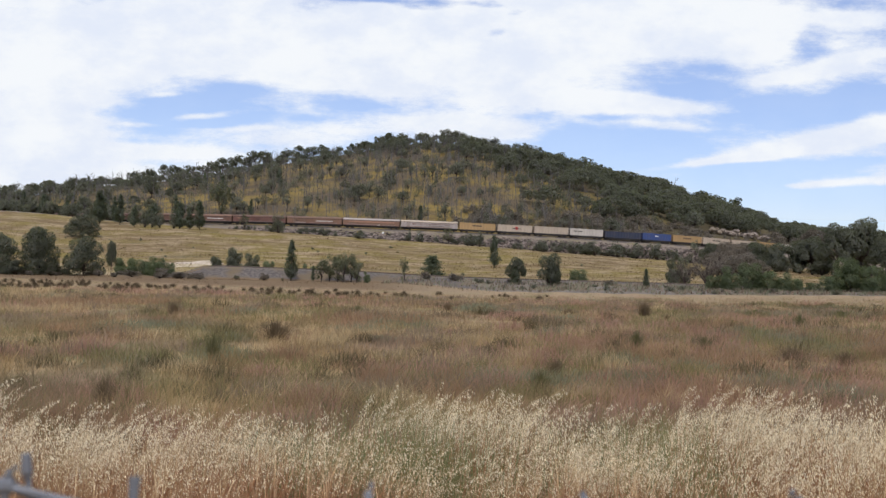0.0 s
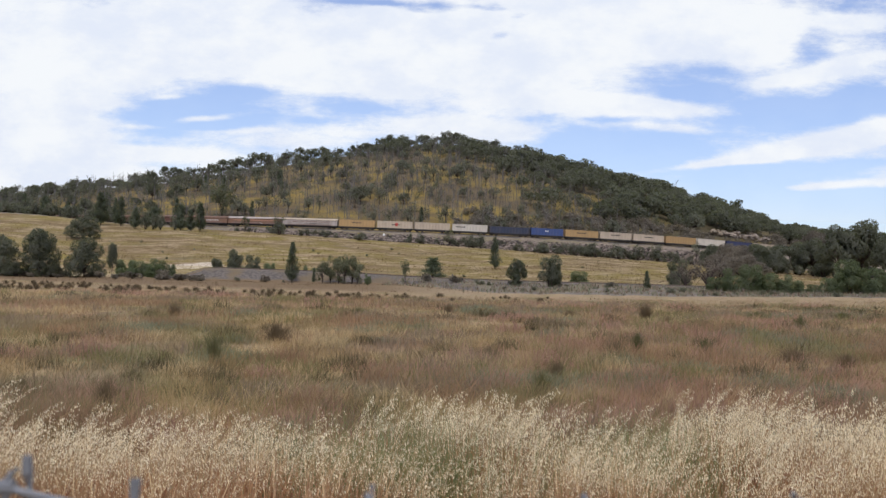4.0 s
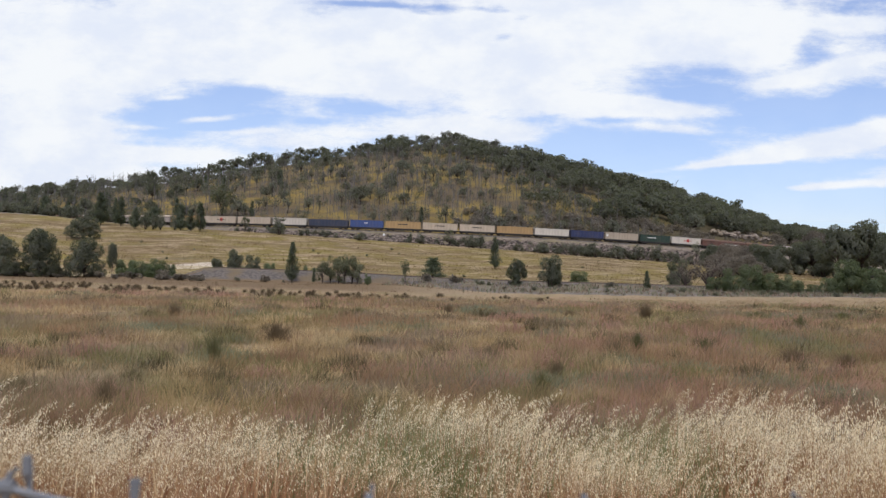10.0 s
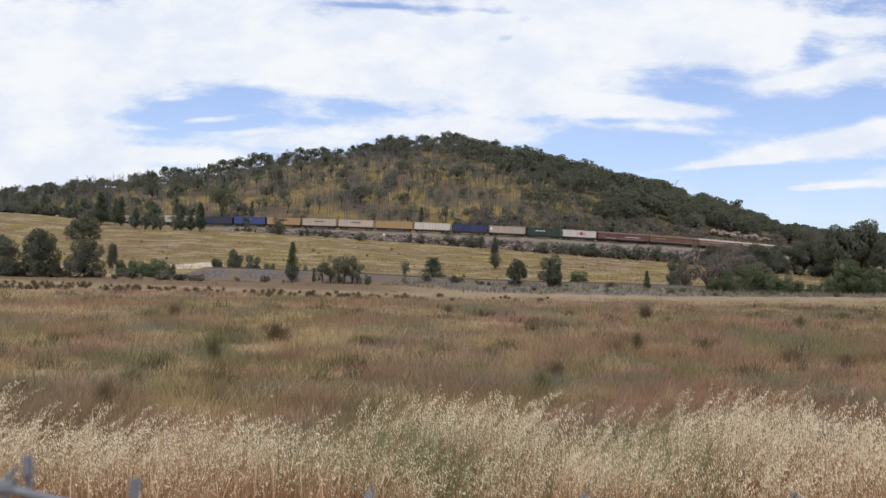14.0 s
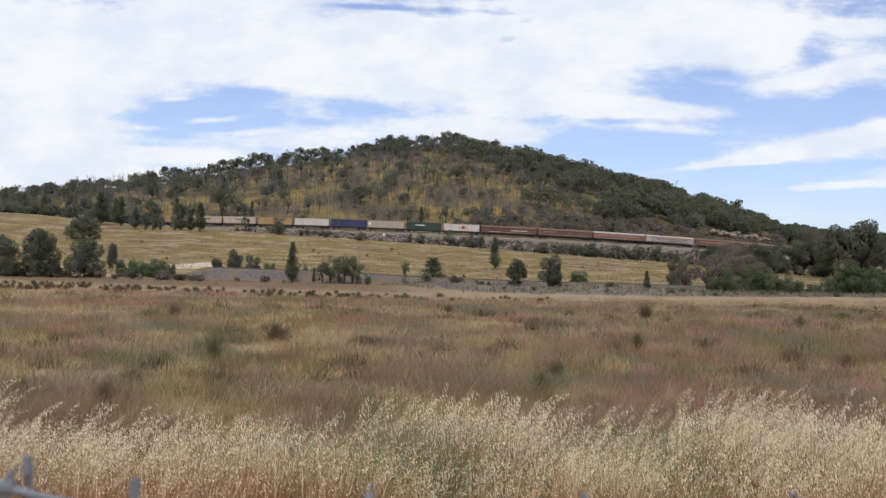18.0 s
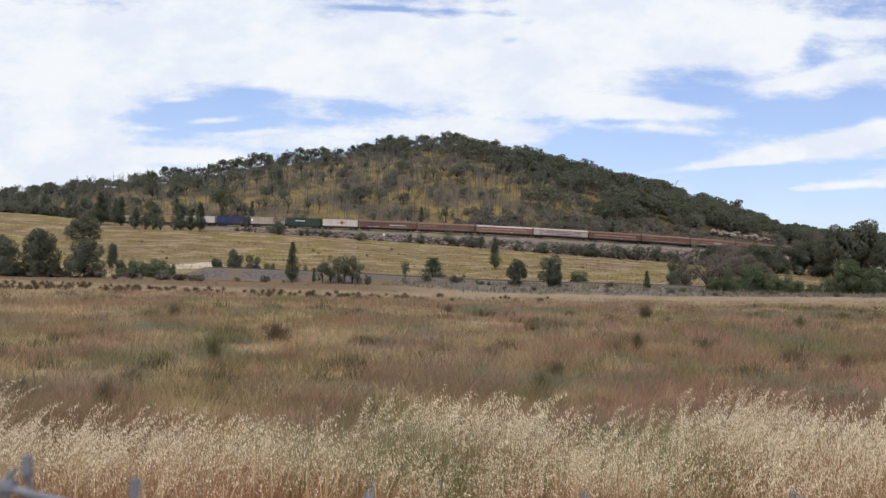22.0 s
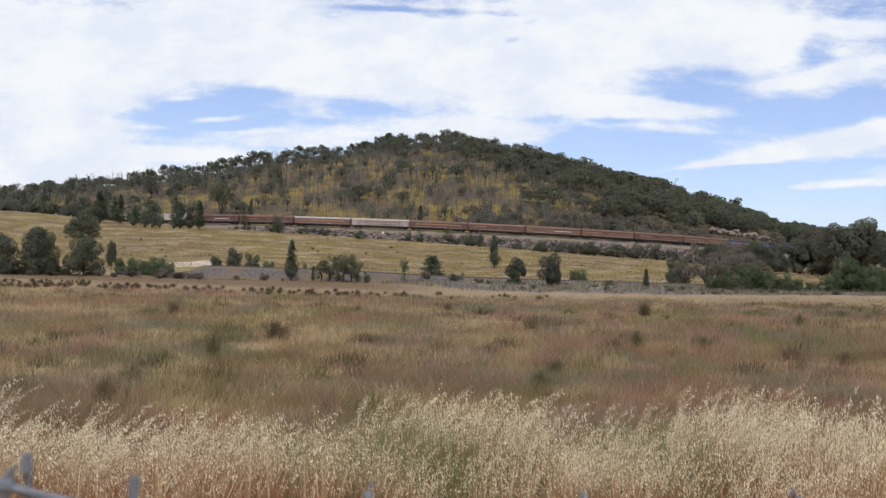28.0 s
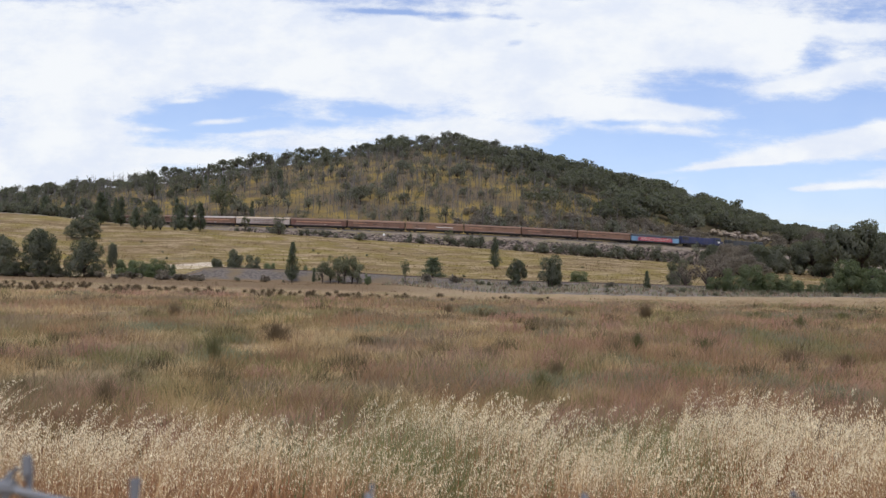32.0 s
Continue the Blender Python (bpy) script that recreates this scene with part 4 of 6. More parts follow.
    # notable skyline trees
    for kind, x, y, h, w in (("far_pine", -130, 588, 8.5, 3.6), ("far_pine", -229, 588, 7.5, 3.4), ("far_pine", 112, 587, 6.5, 2.6), ("far_pine", 140, 588, 5.5, 2.2), ("ridge_gum", 161, 588, 10.5, 8), ("far_gum", 191, 566, 5.5, 8), ("far_gum", 198, 560, 5.5, 8), ("far_gum", 205, 552, 6, 8), ("far_gum", 211, 545, 6.5, 9),
                             ("far_gum", 1, 586, 8.0, 9), ("thin", 88.5, 374, 9.0, 4.0)):
        plant(kind, x, y, h, w, "notable trees")
    for q in ((142, 417, 7.0, 9), (149, 423, 9.5, 10), (156, 430, 11.5, 12), (151, 436, 11.0, 11)):
        plant("grey", *q, group="brown trees")
    for i in range(9):
        plant("far_shrub", 184 + 3.6 * i, 570 - 4 * i, rs.uniform(2.2, 3.4), rs.uniform(4, 6), "skyline shrubs", "grey-green shrub on the low end of the ridge")
    for i in range(9):
        plant("far_shrub", 95 + 3.2 * i, 328 - 1.5 * i, rs.uniform(2.4, 3.8), rs.uniform(4, 6), "hedge shrubs", "grey-green shrub under the trees by the meadow")
    for q in ((106, 334, 4.2, 7), (111, 334, 4.6, 7), (101, 334, 4.2, 7), (118, 312, 4.6, 7), (96, 336, 4.0, 7), (122, 306, 4.5, 7)):
        plant("brush", *q, group="brown bushes", label="brown-grey bush under the trees")
    d = new("dead_tree", DEAD[2])
    d.matrix_basis = pose(127, 587, height(127, 587), 0, 0, 30) @ Matrix.Diagonal((12, 12, 9.5, 1))
    tagged(d, "bare dead tree on the skyline", "dead tree", "dead trees")
    # dead timber
    for i in range(320):
        x = rs.uniform(-225, 70) if i < 240 else rs.uniform(-225, -90)
        y = line(x) + 8 + (572 - line(x)) * rs.rand() ** 0.8
        if i >= 240:
            y = 585 + rs.uniform(-10, 2)
        h = rs.uniform(4.5, 9.5)
        d = new("dead_tree", DEAD[i % 5])
        d.matrix_basis = pose(x, y, height(x, y), rs.uniform(-4, 4), rs.uniform(-4, 4), rs.uniform(0, 360)) @ Matrix.Diagonal((h, h, h, 1))
        tagged(d, "bare grey dead tree standing on the slope", "dead tree", "dead trees")
    # dense eastern wood: single trees where it opens to the line, the rest one wood; scrub on the west
    count = 0

    def crowns(kinds, step=1):
        got = []
        for kind in kinds:
            for _, crown in KINDS[kind]:
                co = np.empty(len(crown.vertices) * 3, np.float32)
                crown.vertices.foreach_get("co", co)
                no = np.empty(len(crown.loops) * 3, np.float32)
                crown.corner_normals.foreach_get("vector", no)
                got.append((co.reshape(-1, 4, 3)[::step].reshape(-1, 3), no.reshape(-1, 4, 3)[::step].reshape(-1, 3)))
        return got

    def set_crown(b, x, y, w, h):
        an = rs.uniform(0, 6.28)
        c, s = math.cos(an), math.sin(an)
        p, n = b
        norms.append(np.stack([n[:, 0] * c - n[:, 1] * s, n[:, 0] * s + n[:, 1] * c, n[:, 2]], 1))
        return np.stack([(p[:, 0] * c - p[:, 1] * s) * w + x, (p[:, 0] * s + p[:, 1] * c) * w + y, p[:, 2] * h + height(x, y) - 0.05 * h], 1)

    base, verts, norms = crowns(("wood_gum",)), [], []
    stems = Shape()
    for i in range(900):
        x = rs.uniform(-70, 262)
        up = rs.rand()
        y = line(x) + 8 + (592 - line(x) - 8) * up
        chance = 0.3 + x / 250 if x < 0 else 0.45 + x / 55
        if x < 25 and up < 0.82 - 0.2 * smooth(-10, 25, x):
            chance = 0.0
        elif x < 70 and up < 0.62 - 0.25 * smooth(30, 70, x):
            chance = 0.10 + 0.003 * max(0, x)
        if y < line(x) + (36 if x > 30 else 8) or (107 < x < 134 and y < 446) or rs.rand() > chance:
            continue
        h = rs.uniform(5.5, 11.5) * (0.62 if y > 555 else 1) * (1 - 0.4 * float(smooth(110, 160, x)))
        w = h * rs.uniform(0.95, 1.35)
        if y < line(x) + 45 and count < 80:
            plant("far_gum" if rs.rand() < 0.7 else "far_grey", x, y, h, w, "woodland edge")
            count += 1
            continue
        verts.append(set_crown(base[rs.randint(len(base))], x, y, w, h))
        z, bx = height(x, y), rs.uniform(-0.06, 0.06) * h
        stems.tube([(x, y, z - 0.3), (x + bx, y, z + 0.3 * h), (x + bx * 1.5, y, z + 0.62 * h)], [0.022 * h, 0.018 * h, 0.008 * h], 5, False)
        for j in (-1, 1):
            stems.tube([(x + bx, y, z + 0.26 * h), (x + bx + j * 0.2 * h, y + rs.uniform(-0.1, 0.1) * h, z + 0.58 * h)], [0.012 * h, 0.005 * h], 4, False)
    tagged(new("woodland_trunks", stems.mesh("woodland_trunks", M["dead"])), "pale grey gum trunks standing in the wood", "tree trunks", kind="stuff")
    for i in range(170):
        x = rs.uniform(-200, 40)
        if x < -40 and rs.rand() < 0.55:
            continue
        y = 592 - 50 * rs.rand() ** 1.5
        h = rs.uniform(2.5, 5.5)
        verts.append(set_crown(base[rs.randint(len(base))], x, y, h * rs.uniform(1.2, 1.8), h))
    v = np.concatenate(verts)
    tagged(new("woodland", soft_mesh("woodland", v, np.concatenate(norms), M["gum_leaf"])),
           "dense dark green eucalypt woodland covering the hillside", "woodland", kind="stuff")
    base, verts, norms = crowns(("thin", "far_shrub"), 3), [], []
    for i in range(1250):
        x = rs.uniform(-245, 90) if i < 1000 else rs.uniform(-20, 80)
        y = line(x) + 8 + (585 - line(x) - 8) * rs.rand()
        h = rs.uniform(1.5, 5.5)
        verts.append(set_crown(base[rs.randint(len(base))], x, y, h * rs.uniform(0.8, 1.4), h))
    v = np.concatenate(verts)
    tagged(new("hillside_scrub", soft_mesh("hillside_scrub", v, np.concatenate(norms), M["grey_leaf"])),
           "sparse grey-green scrub over the dry hillside", "scrub", kind="stuff")
    base, verts, norms = crowns(("brush",), 2), [], []
    for i in range(330):
        x = rs.uniform(5, 190)
        y = line(x) + rs.uniform(9, 40)
        h = rs.uniform(2.0, 5.0) * (0.42 if 106 < x < 138 and y < 450 else 1)
        verts.append(set_crown(base[rs.randint(len(base))], x, y, h * rs.uniform(1.1, 1.7), h))
    v = np.concatenate(verts)
    tagged(new("cutting_brush", soft_mesh("cutting_brush", v, np.concatenate(norms), M["brown_leaf"])),
           "brown-grey bushes growing above the railway cutting", "brush", kind="stuff")
    wood = Shape()
    for i in range(2700):
        x = rs.uniform(-245, 55) if i < 1900 else rs.uniform(-40, 85)
        y = line(x) + 8 + (585 - line(x) - 8) * rs.rand()
        z, h = height(x, y), rs.uniform(2.5, 7.5)
        dx, dy = rs.normal(size=2) * 0.05 * h
        wood.tube([(x, y, z - 0.2), (x + dx, y + dy, z + h)], [0.022 * h, 0.006 * h], 4, False)
        for j in range(3):
            q = rs.uniform(0.4, 0.85)
            ex, ey = rs.normal(size=2) * 0.13 * h
            wood.tube([(x + dx * q, y + dy * q, z + h * q), (x + dx * q + ex, y + dy * q + ey, z + h * (q + 0.16))], [0.01 * h, 0.004 * h], 3, False)
    tagged(new("standing_dead_timber", wood.mesh("standing_dead_timber", M["dead"])), "thin grey burnt trunks standing over the slope", "dead timber", kind="stuff")
    for x, y, n in ((113, 441, 8), (119, 443, 9), (126, 445, 9), (132, 447, 6), (70, 412, 4)):
        t = thing("rock_outcrop", "pale rock outcrop above the railway cutting", "rock", "rock outcrops", pose(x, y, height(x, y)))
        for j in range(n):
            bm = bmesh.new()
            m = Matrix.Diagonal((rs.uniform(0.9, 2.4), rs.uniform(0.7, 1.2), rs.uniform(0.5, 1.2), 1))
            for v in bmesh.ops.create_icosphere(bm, subdivisions=2, radius=1, matrix=m)["verts"]:
                v.co += noise.noise_vector(v.co * 0.9 + Vector((x + j * 3.1, y, 0))) * 0.6
            me = bpy.data.meshes.new("rock")
            bm.to_mesh(me)
            bm.free()
            me.materials.append(M["pale_rock"])
            part("rock", me, None, t, at=pose(rs.normal() * 2.4, rs.normal(), 0.3 + rs.uniform(0, 1.4), 0, 0, rs.uniform(0, 360)))


hill_woods()


def rubble():
    """Dumped rock along the face of the upper embankment."""
    rs = np.random.RandomState(8)
    s = Shape()
    bm = bmesh.new()
    bmesh.ops.create_icosphere(bm, subdivisions=1, radius=1)
    bv = np.array([v.co[:] for v in bm.verts])
    bf = [tuple(v.index for v in f.verts) for f in bm.faces]
    bm.free()
    for i in range(3000):
        q = rs.uniform(-62, 114)
        x, y, z, h = track(q)
        off = rs.uniform(5.5, 11.2)
        px, py = x + math.sin(h) * off, y - math.cos(h) * off
        g = height(px, py)
        top = np.interp(off, [3.9, 5.2, 7.5, 11], [z - 0.75, z - 1.35, z - 2.9, g + 0.15])
        r = rs.uniform(0.22, 0.75) * (1.2 if off > 6.5 else 0.7)
        v = bv * rs.uniform(0.65, 1.25, (len(bv), 1)) * r * np.array([1.25, 1, 0.8]) + (px, py, max(top, g))
        s.add([tuple(p) for p in v], bf)
    tagged(new("rock_rubble", s.mesh("rock_rubble", M["rock"])), "grey rocks dumped down the embankment face", "rocks", kind="stuff")


rubble()

# ---- field grass ----


def blades(name, x, y, z, h, w, lean, rs, material, label, category):
    """Curved grass blades, five points each, all in one mesh."""
    n = len(x)
    an = rs.uniform(0, 2 * np.pi, n)
    lx, ly = lean * np.cos(an) + lean * 0.12, lean * np.sin(an)
    tx, ty = np.cos(an + 1.57) * w, np.sin(an + 1.57) * w
    b = np.stack([x, y, z], 1)
    t = np.stack([tx, ty, np.zeros(n)], 1)
    mid = b + np.stack([lx * 0.35 * h, ly * 0.35 * h, h * 0.55], 1)
    tip = b + np.stack([lx * h, ly * h, h], 1)
    v = np.stack([b - t, b + t, mid + t * 0.7, mid - t * 0.7, tip], 1).reshape(-1, 3)
    i = np.arange(n)[:, None] * 5
    tri = np.concatenate([i + [0, 1, 2], i + [0, 2, 3], i + [3, 2, 4]])
    return tagged(new(name, fast_mesh(name, v, tri, material)), label, category, kind="stuff")


def field_grass():
    rs = np.random.RandomState(21)
    for near, far, n, tufts, hh, ww in ((5.5, 14, 60000, 900, 0.20, 0.003), (14, 32, 90000, 1500, 0.17, 0.0045), (32, 75, 75000, 1700, 0.18, 0.009), (75, 182, 46000, 1500, 0.20, 0.024)):
        y = np.sqrt(rs.uniform(near ** 2, far ** 2, n))
        x = (rs.uniform(-1, 1, n)) * (y * 0.45 + 1)
        # two thirds of the blades gather in soft tufts
        ty = np.sqrt(rs.uniform(near ** 2, far ** 2, tufts))
        tx = (rs.uniform(-1, 1, tufts)) * (ty * 0.45 + 1)
        size = rs.uniform(0.5, 1.5, tufts) * (0.10 + near * 0.009)
        k = rs.randint(0, tufts, n)
        far_out = rs.normal(size=(n, 2))
        inside = rs.rand(n) < 0.66
        x = np.where(inside, tx[k] + far_out[:, 0] * size[k] * 1.3, x)
        y = np.clip(np.where(inside, ty[k] + far_out[:, 1] * size[k], y), near, far)
        bell = np.exp(-0.5 * (far_out ** 2).sum(1))
        h = hh * rs.uniform(0.3, 1.2, n) * np.where(inside, 0.55 + 1.0 * bell * (0.6 + size[k] / size.max()), 0.6)
        blades("dry_grass", x, y, land(x, y) - 0.01, h, ww * rs.uniform(0.6, 1.4, n), rs.uniform(0.3, 1.9, n), rs, M["grass"],
               "dry brown and straw-coloured field grass", "grass")


field_grass()


def field_clumps():
    """Humped clumps of seeding grasses, each kind with its own colour, that mottle the field; the darkest kind stands
    in for shade.
    """
    rs = np.random.RandomState(23)
    kinds = [("rosy_grass", "rose", "hazy pink-brown seeding grass in broad clumps", 150, 0.34), ("olive_grass", "olive", "olive-green grass clumps in the dry field", 130, 0.30),
             ("straw_grass", "straw", "pale straw-coloured grass clumps", 110, 0.30), ("dun_grass", "dun", "grey-brown matted grass clumps", 130, 0.32),
             ("rust_grass", "rust", "rust-brown dock and seeding grass in the field", 70, 0.36), ("sage_grass", "sage", "dull grey-green weeds in the field", 60, 0.24),
             # small dark clumps in place of the shade beneath humps of grass
             ("dark_grass", "dark_sedge", "dark olive-brown grass tufts standing in for shade under tussocks", 190, 0.30)]
    for name, mat, label, many, tall in kinds:
        depth = 8.5 * (110 / 8.5) ** rs.uniform(0, 1, many)
        cx, cy = rs.uniform(-0.44, 0.44, many) * depth, depth
        if mat == "rose":
            cx = np.where(rs.rand(many) < 0.5, rs.uniform(0.05, 0.44, many) * depth, cx)
        wide = rs.uniform(0.5, 1.5, many) * (0.16 + 0.020 * depth) * (0.42 if mat == "dark_sedge" else 1.0)
        # broad patches: a clump draws a few others of its kind about it
        for i in range(many // 2, many):
            j = rs.randint(0, many // 2)
            cx[i], cy[i] = cx[j] + rs.normal() * wide[j] * 2.2, max(8.5, cy[j] * (1 + rs.normal() * 0.10))
            wide[i] = wide[j] * rs.uniform(0.6, 1.1)
        n = 26000
        k = rs.randint(0, many, n)
        g = rs.normal(size=(n, 2))
        x, y = cx[k] + g[:, 0] * wide[k], cy[k] + g[:, 1] * wide[k] * 0.9
        bell = np.exp(-0.45 * (g ** 2).sum(1))
        big = rs.uniform(0.7, 1.3, many)[k] * (0.75 + 0.008 * cy[k])
        h = tall * big * (0.25 + bell) * rs.uniform(0.5, 1.1, n)
        blades(name, x, y, land(x, y) - 0.01, h, (0.0018 + 0.00022 * cy[k]) * rs.uniform(0.6, 1.4, n), rs.uniform(0.2, 1.5, n), rs, M[mat], label, "grass")


field_clumps()


def meadow_grass():
    rs = np.random.RandomState(27)
    n = 45000
    y = rs.uniform(196, 368, n)
    x = rs.uniform(-0.46, 0.42, n) * y
    keep = y < np.interp(x, TRACK_XS, TRACK_YS) - 9
    x, y = x[keep], y[keep]
    h = rs.uniform(0.08, 0.28, len(x)) * (1 + 0.6 * np.sin(x * 0.35) * np.sin(y * 0.21))
    blades("meadow_grass", x, y, land(x, y) - 0.02, h, rs.uniform(0.04, 0.12, len(x)), rs.uniform(0.1, 0.8, len(x)), rs, M["meadow_blade"],
           "yellow dry meadow grass tufts", "grass")


meadow_grass()


def bank_grass():
    """Dry weeds and grass over the broad face of the lower bank."""
    rs = np.random.RandomState(33)
    for name, mat, n, tall, label in (("bank_weeds", "sage", 2800, 0.75, "grey-green weeds over the gravel bank"), ("bank_grass", "dun", 5200, 0.6, "dry brown grass over the gravel bank")):
        x, y = rs.uniform(0, 1, n) ** 0.75 * 84 - 10, rs.uniform(165.5, 187, n)
        clump = np.sin(x * 0.9 + 2 * np.sin(y * 0.5)) * np.sin(y * 0.8 + x * 0.3 + len(name)) > -0.35
        x, y = x[clump], y[clump]
        z = np.array([bank_height(px, py) for px, py in zip(x, y)])
        blades(name, x, y, z, tall * rs.uniform(0.3, 1.1, len(x)), rs.uniform(0.04, 0.10, len(x)), rs.uniform(0.3, 1.2, len(x)), rs, M[mat], label, "grass")


bank_grass()


def bare_earth():
    """A worn patch of pale earth on the meadow, lying on the slope."""
    rs = np.random.RandomState(29)
    s, n = Shape(), 26
    rim = 1 + 0.18 * rs.normal(size=n).clip(-1, 1)
    def lift(x, y):
        return (x, y, height(x, y) + 0.05)
    cx, cy = -56.5, 238.0
    s.v.append(lift(cx, cy))
    for ring in (0.5, 0.85, 1.0):
        for i in range(n):
            an = 2 * math.pi * i / n
            x, y = cx + 6.2 * ring * rim[i] * math.cos(an) + 0.25 * 11 * ring * math.sin(an), cy + 11.5 * ring * rim[i] * math.sin(an)
            p = lift(x, y)
            s.v.append(p if ring < 1 else (p[0], p[1], p[2] - 0.12))
    s.f = [(0, 1 + i, 1 + (i + 1) % n) for i in range(n)]
    for r in (0, 1):
        s.f += [(1 + r * n + i, 1 + (r + 1) * n + i, 1 + (r + 1) * n + (i + 1) % n, 1 + r * n + (i + 1) % n) for i in range(n)]
    tagged(new("bare_earth", s.mesh("bare_earth", M["pale_earth"], True)), "pale bare earth patch worn into the meadow", "bare earth", kind="structure")


bare_earth()


def rush_mesh(seed, n=340, mat="rush"):
    rs = np.random.RandomState(seed)
    an, r = rs.uniform(0, 6.28, n), rs.uniform(0, 0.22, n)
    x, y = r * np.cos(an), r * np.sin(an)
    out = rs.uniform(0.1, 1.9, n)
    h = rs.uniform(0.3, 1.0, n)
    b = np.stack([x, y, np.full(n, -0.03)], 1)
    t = np.stack([-np.sin(an), np.cos(an), np.zeros(n)], 1) * 0.006
    mid = b + np.stack([x * out, y * out, h * 0.6], 1)
    tip = b + np.stack([x * out * 2.4, y * out * 2.4, h], 1)
    v = np.stack([b - t, b + t, mid + t, mid - t, tip], 1).reshape(-1, 3)
    i = np.arange(n)[:, None] * 5
    return fast_mesh("rush_tussock", v, np.concatenate([i + [0, 1, 2], i + [0, 2, 3], i + [3, 2, 4]]), M[mat])


RUSH = [rush_mesh(i) for i in range(4)]
DRY = [rush_mesh(i, 520, "dry_rush") for i in range(8, 12)]
TUFT = [rush_mesh(i, 300, "tuft") for i in range(4, 8)]
for i, (x, y, h, w, dry) in enumerate([(-3.8, 18.0, 0.44, 0.26, 0), (-3.6, 23.5, 0.39, 0.54, 1), (0.3, 46.0, 0.51, 0.44, 1), (-3.1, 40.0, 0.4, 0.84, 0), (8.4, 44.0, 0.88, 0.5, 1),
                                      (6.6, 42.8, 0.33, 0.53, 1), (12.5, 37.3, 0.54, 0.6, 0), (4.2, 22.9, 0.41, 0.26, 0), (5.5, 22.3, 0.32, 0.28, 0), (19.5, 52.0, 0.46, 0.79, 0),
                                      (8.5, 40.2, 0.31, 0.46, 1), (10.6, 41.5, 0.28, 0.51, 1), (14.8, 50.3, 0.39, 1.44, 0), (1.4, 14.7, 0.25, 0.25, 0), (1.8, 16.6, 0.22, 0.24, 1),
                                      (-3.7, 11.9, 0.29, 0.23, 1), (-0.4, 18.9, 0.19, 0.36, 1), (-1.1, 13.1, 0.19, 0.15, 0), (-8.9, 35.7, 0.52, 0.41, 1),
                                      (-1.9, 12.7, 0.18, 0.18, 0), (5.6, 46.8, 0.31, 0.67, 1), (0.9, 20.3, 0.18, 0.48, 1), (-7.6, 20.1, 0.16, 0.38, 0),
                                      (-7.8, 22.7, 0.15, 0.54, 1), (6.9, 20.9, 0.23, 0.6, 1), (7.5, 19.8, 0.24, 0.42, 1)]):
    m = pose(x, y, height(x, y), 0, 0, i * 77) @ Matrix.Diagonal((w * 1.6, w * 1.6, h * (1.3 if y < 24 else 1.0), 1))
    text = "brown seeding dock and dry tussock in the field" if dry else "olive-green rush tussock standing in dry grass"
    tagged(new("dry_tussock" if dry else "rush_tussock", (DRY if dry else RUSH)[i % 4]), text, "tussock", "rush tussocks").matrix_basis = m


def far_tussocks():
    rs = np.random.RandomState(31)
    for i in range(190):
        y = rs.uniform(105, 162)
        x = rs.uniform(-0.43, -0.02) * y if i < 150 else rs.uniform(-0.43, 0.10) * y
        h = rs.uniform(0.35, 0.8)
        m = pose(x, y, height(x, y), 0, 0, i * 77) @ Matrix.Diagonal((h * 1.5, h * 1.5, h, 1))
        tagged(new("rush_tussock", TUFT[i % 4]), "small dark brown tussock in pale straw grass", "tussock", "small tussocks").matrix_basis = m


far_tussocks()

# ---- wild oats, in clumps that sway ----


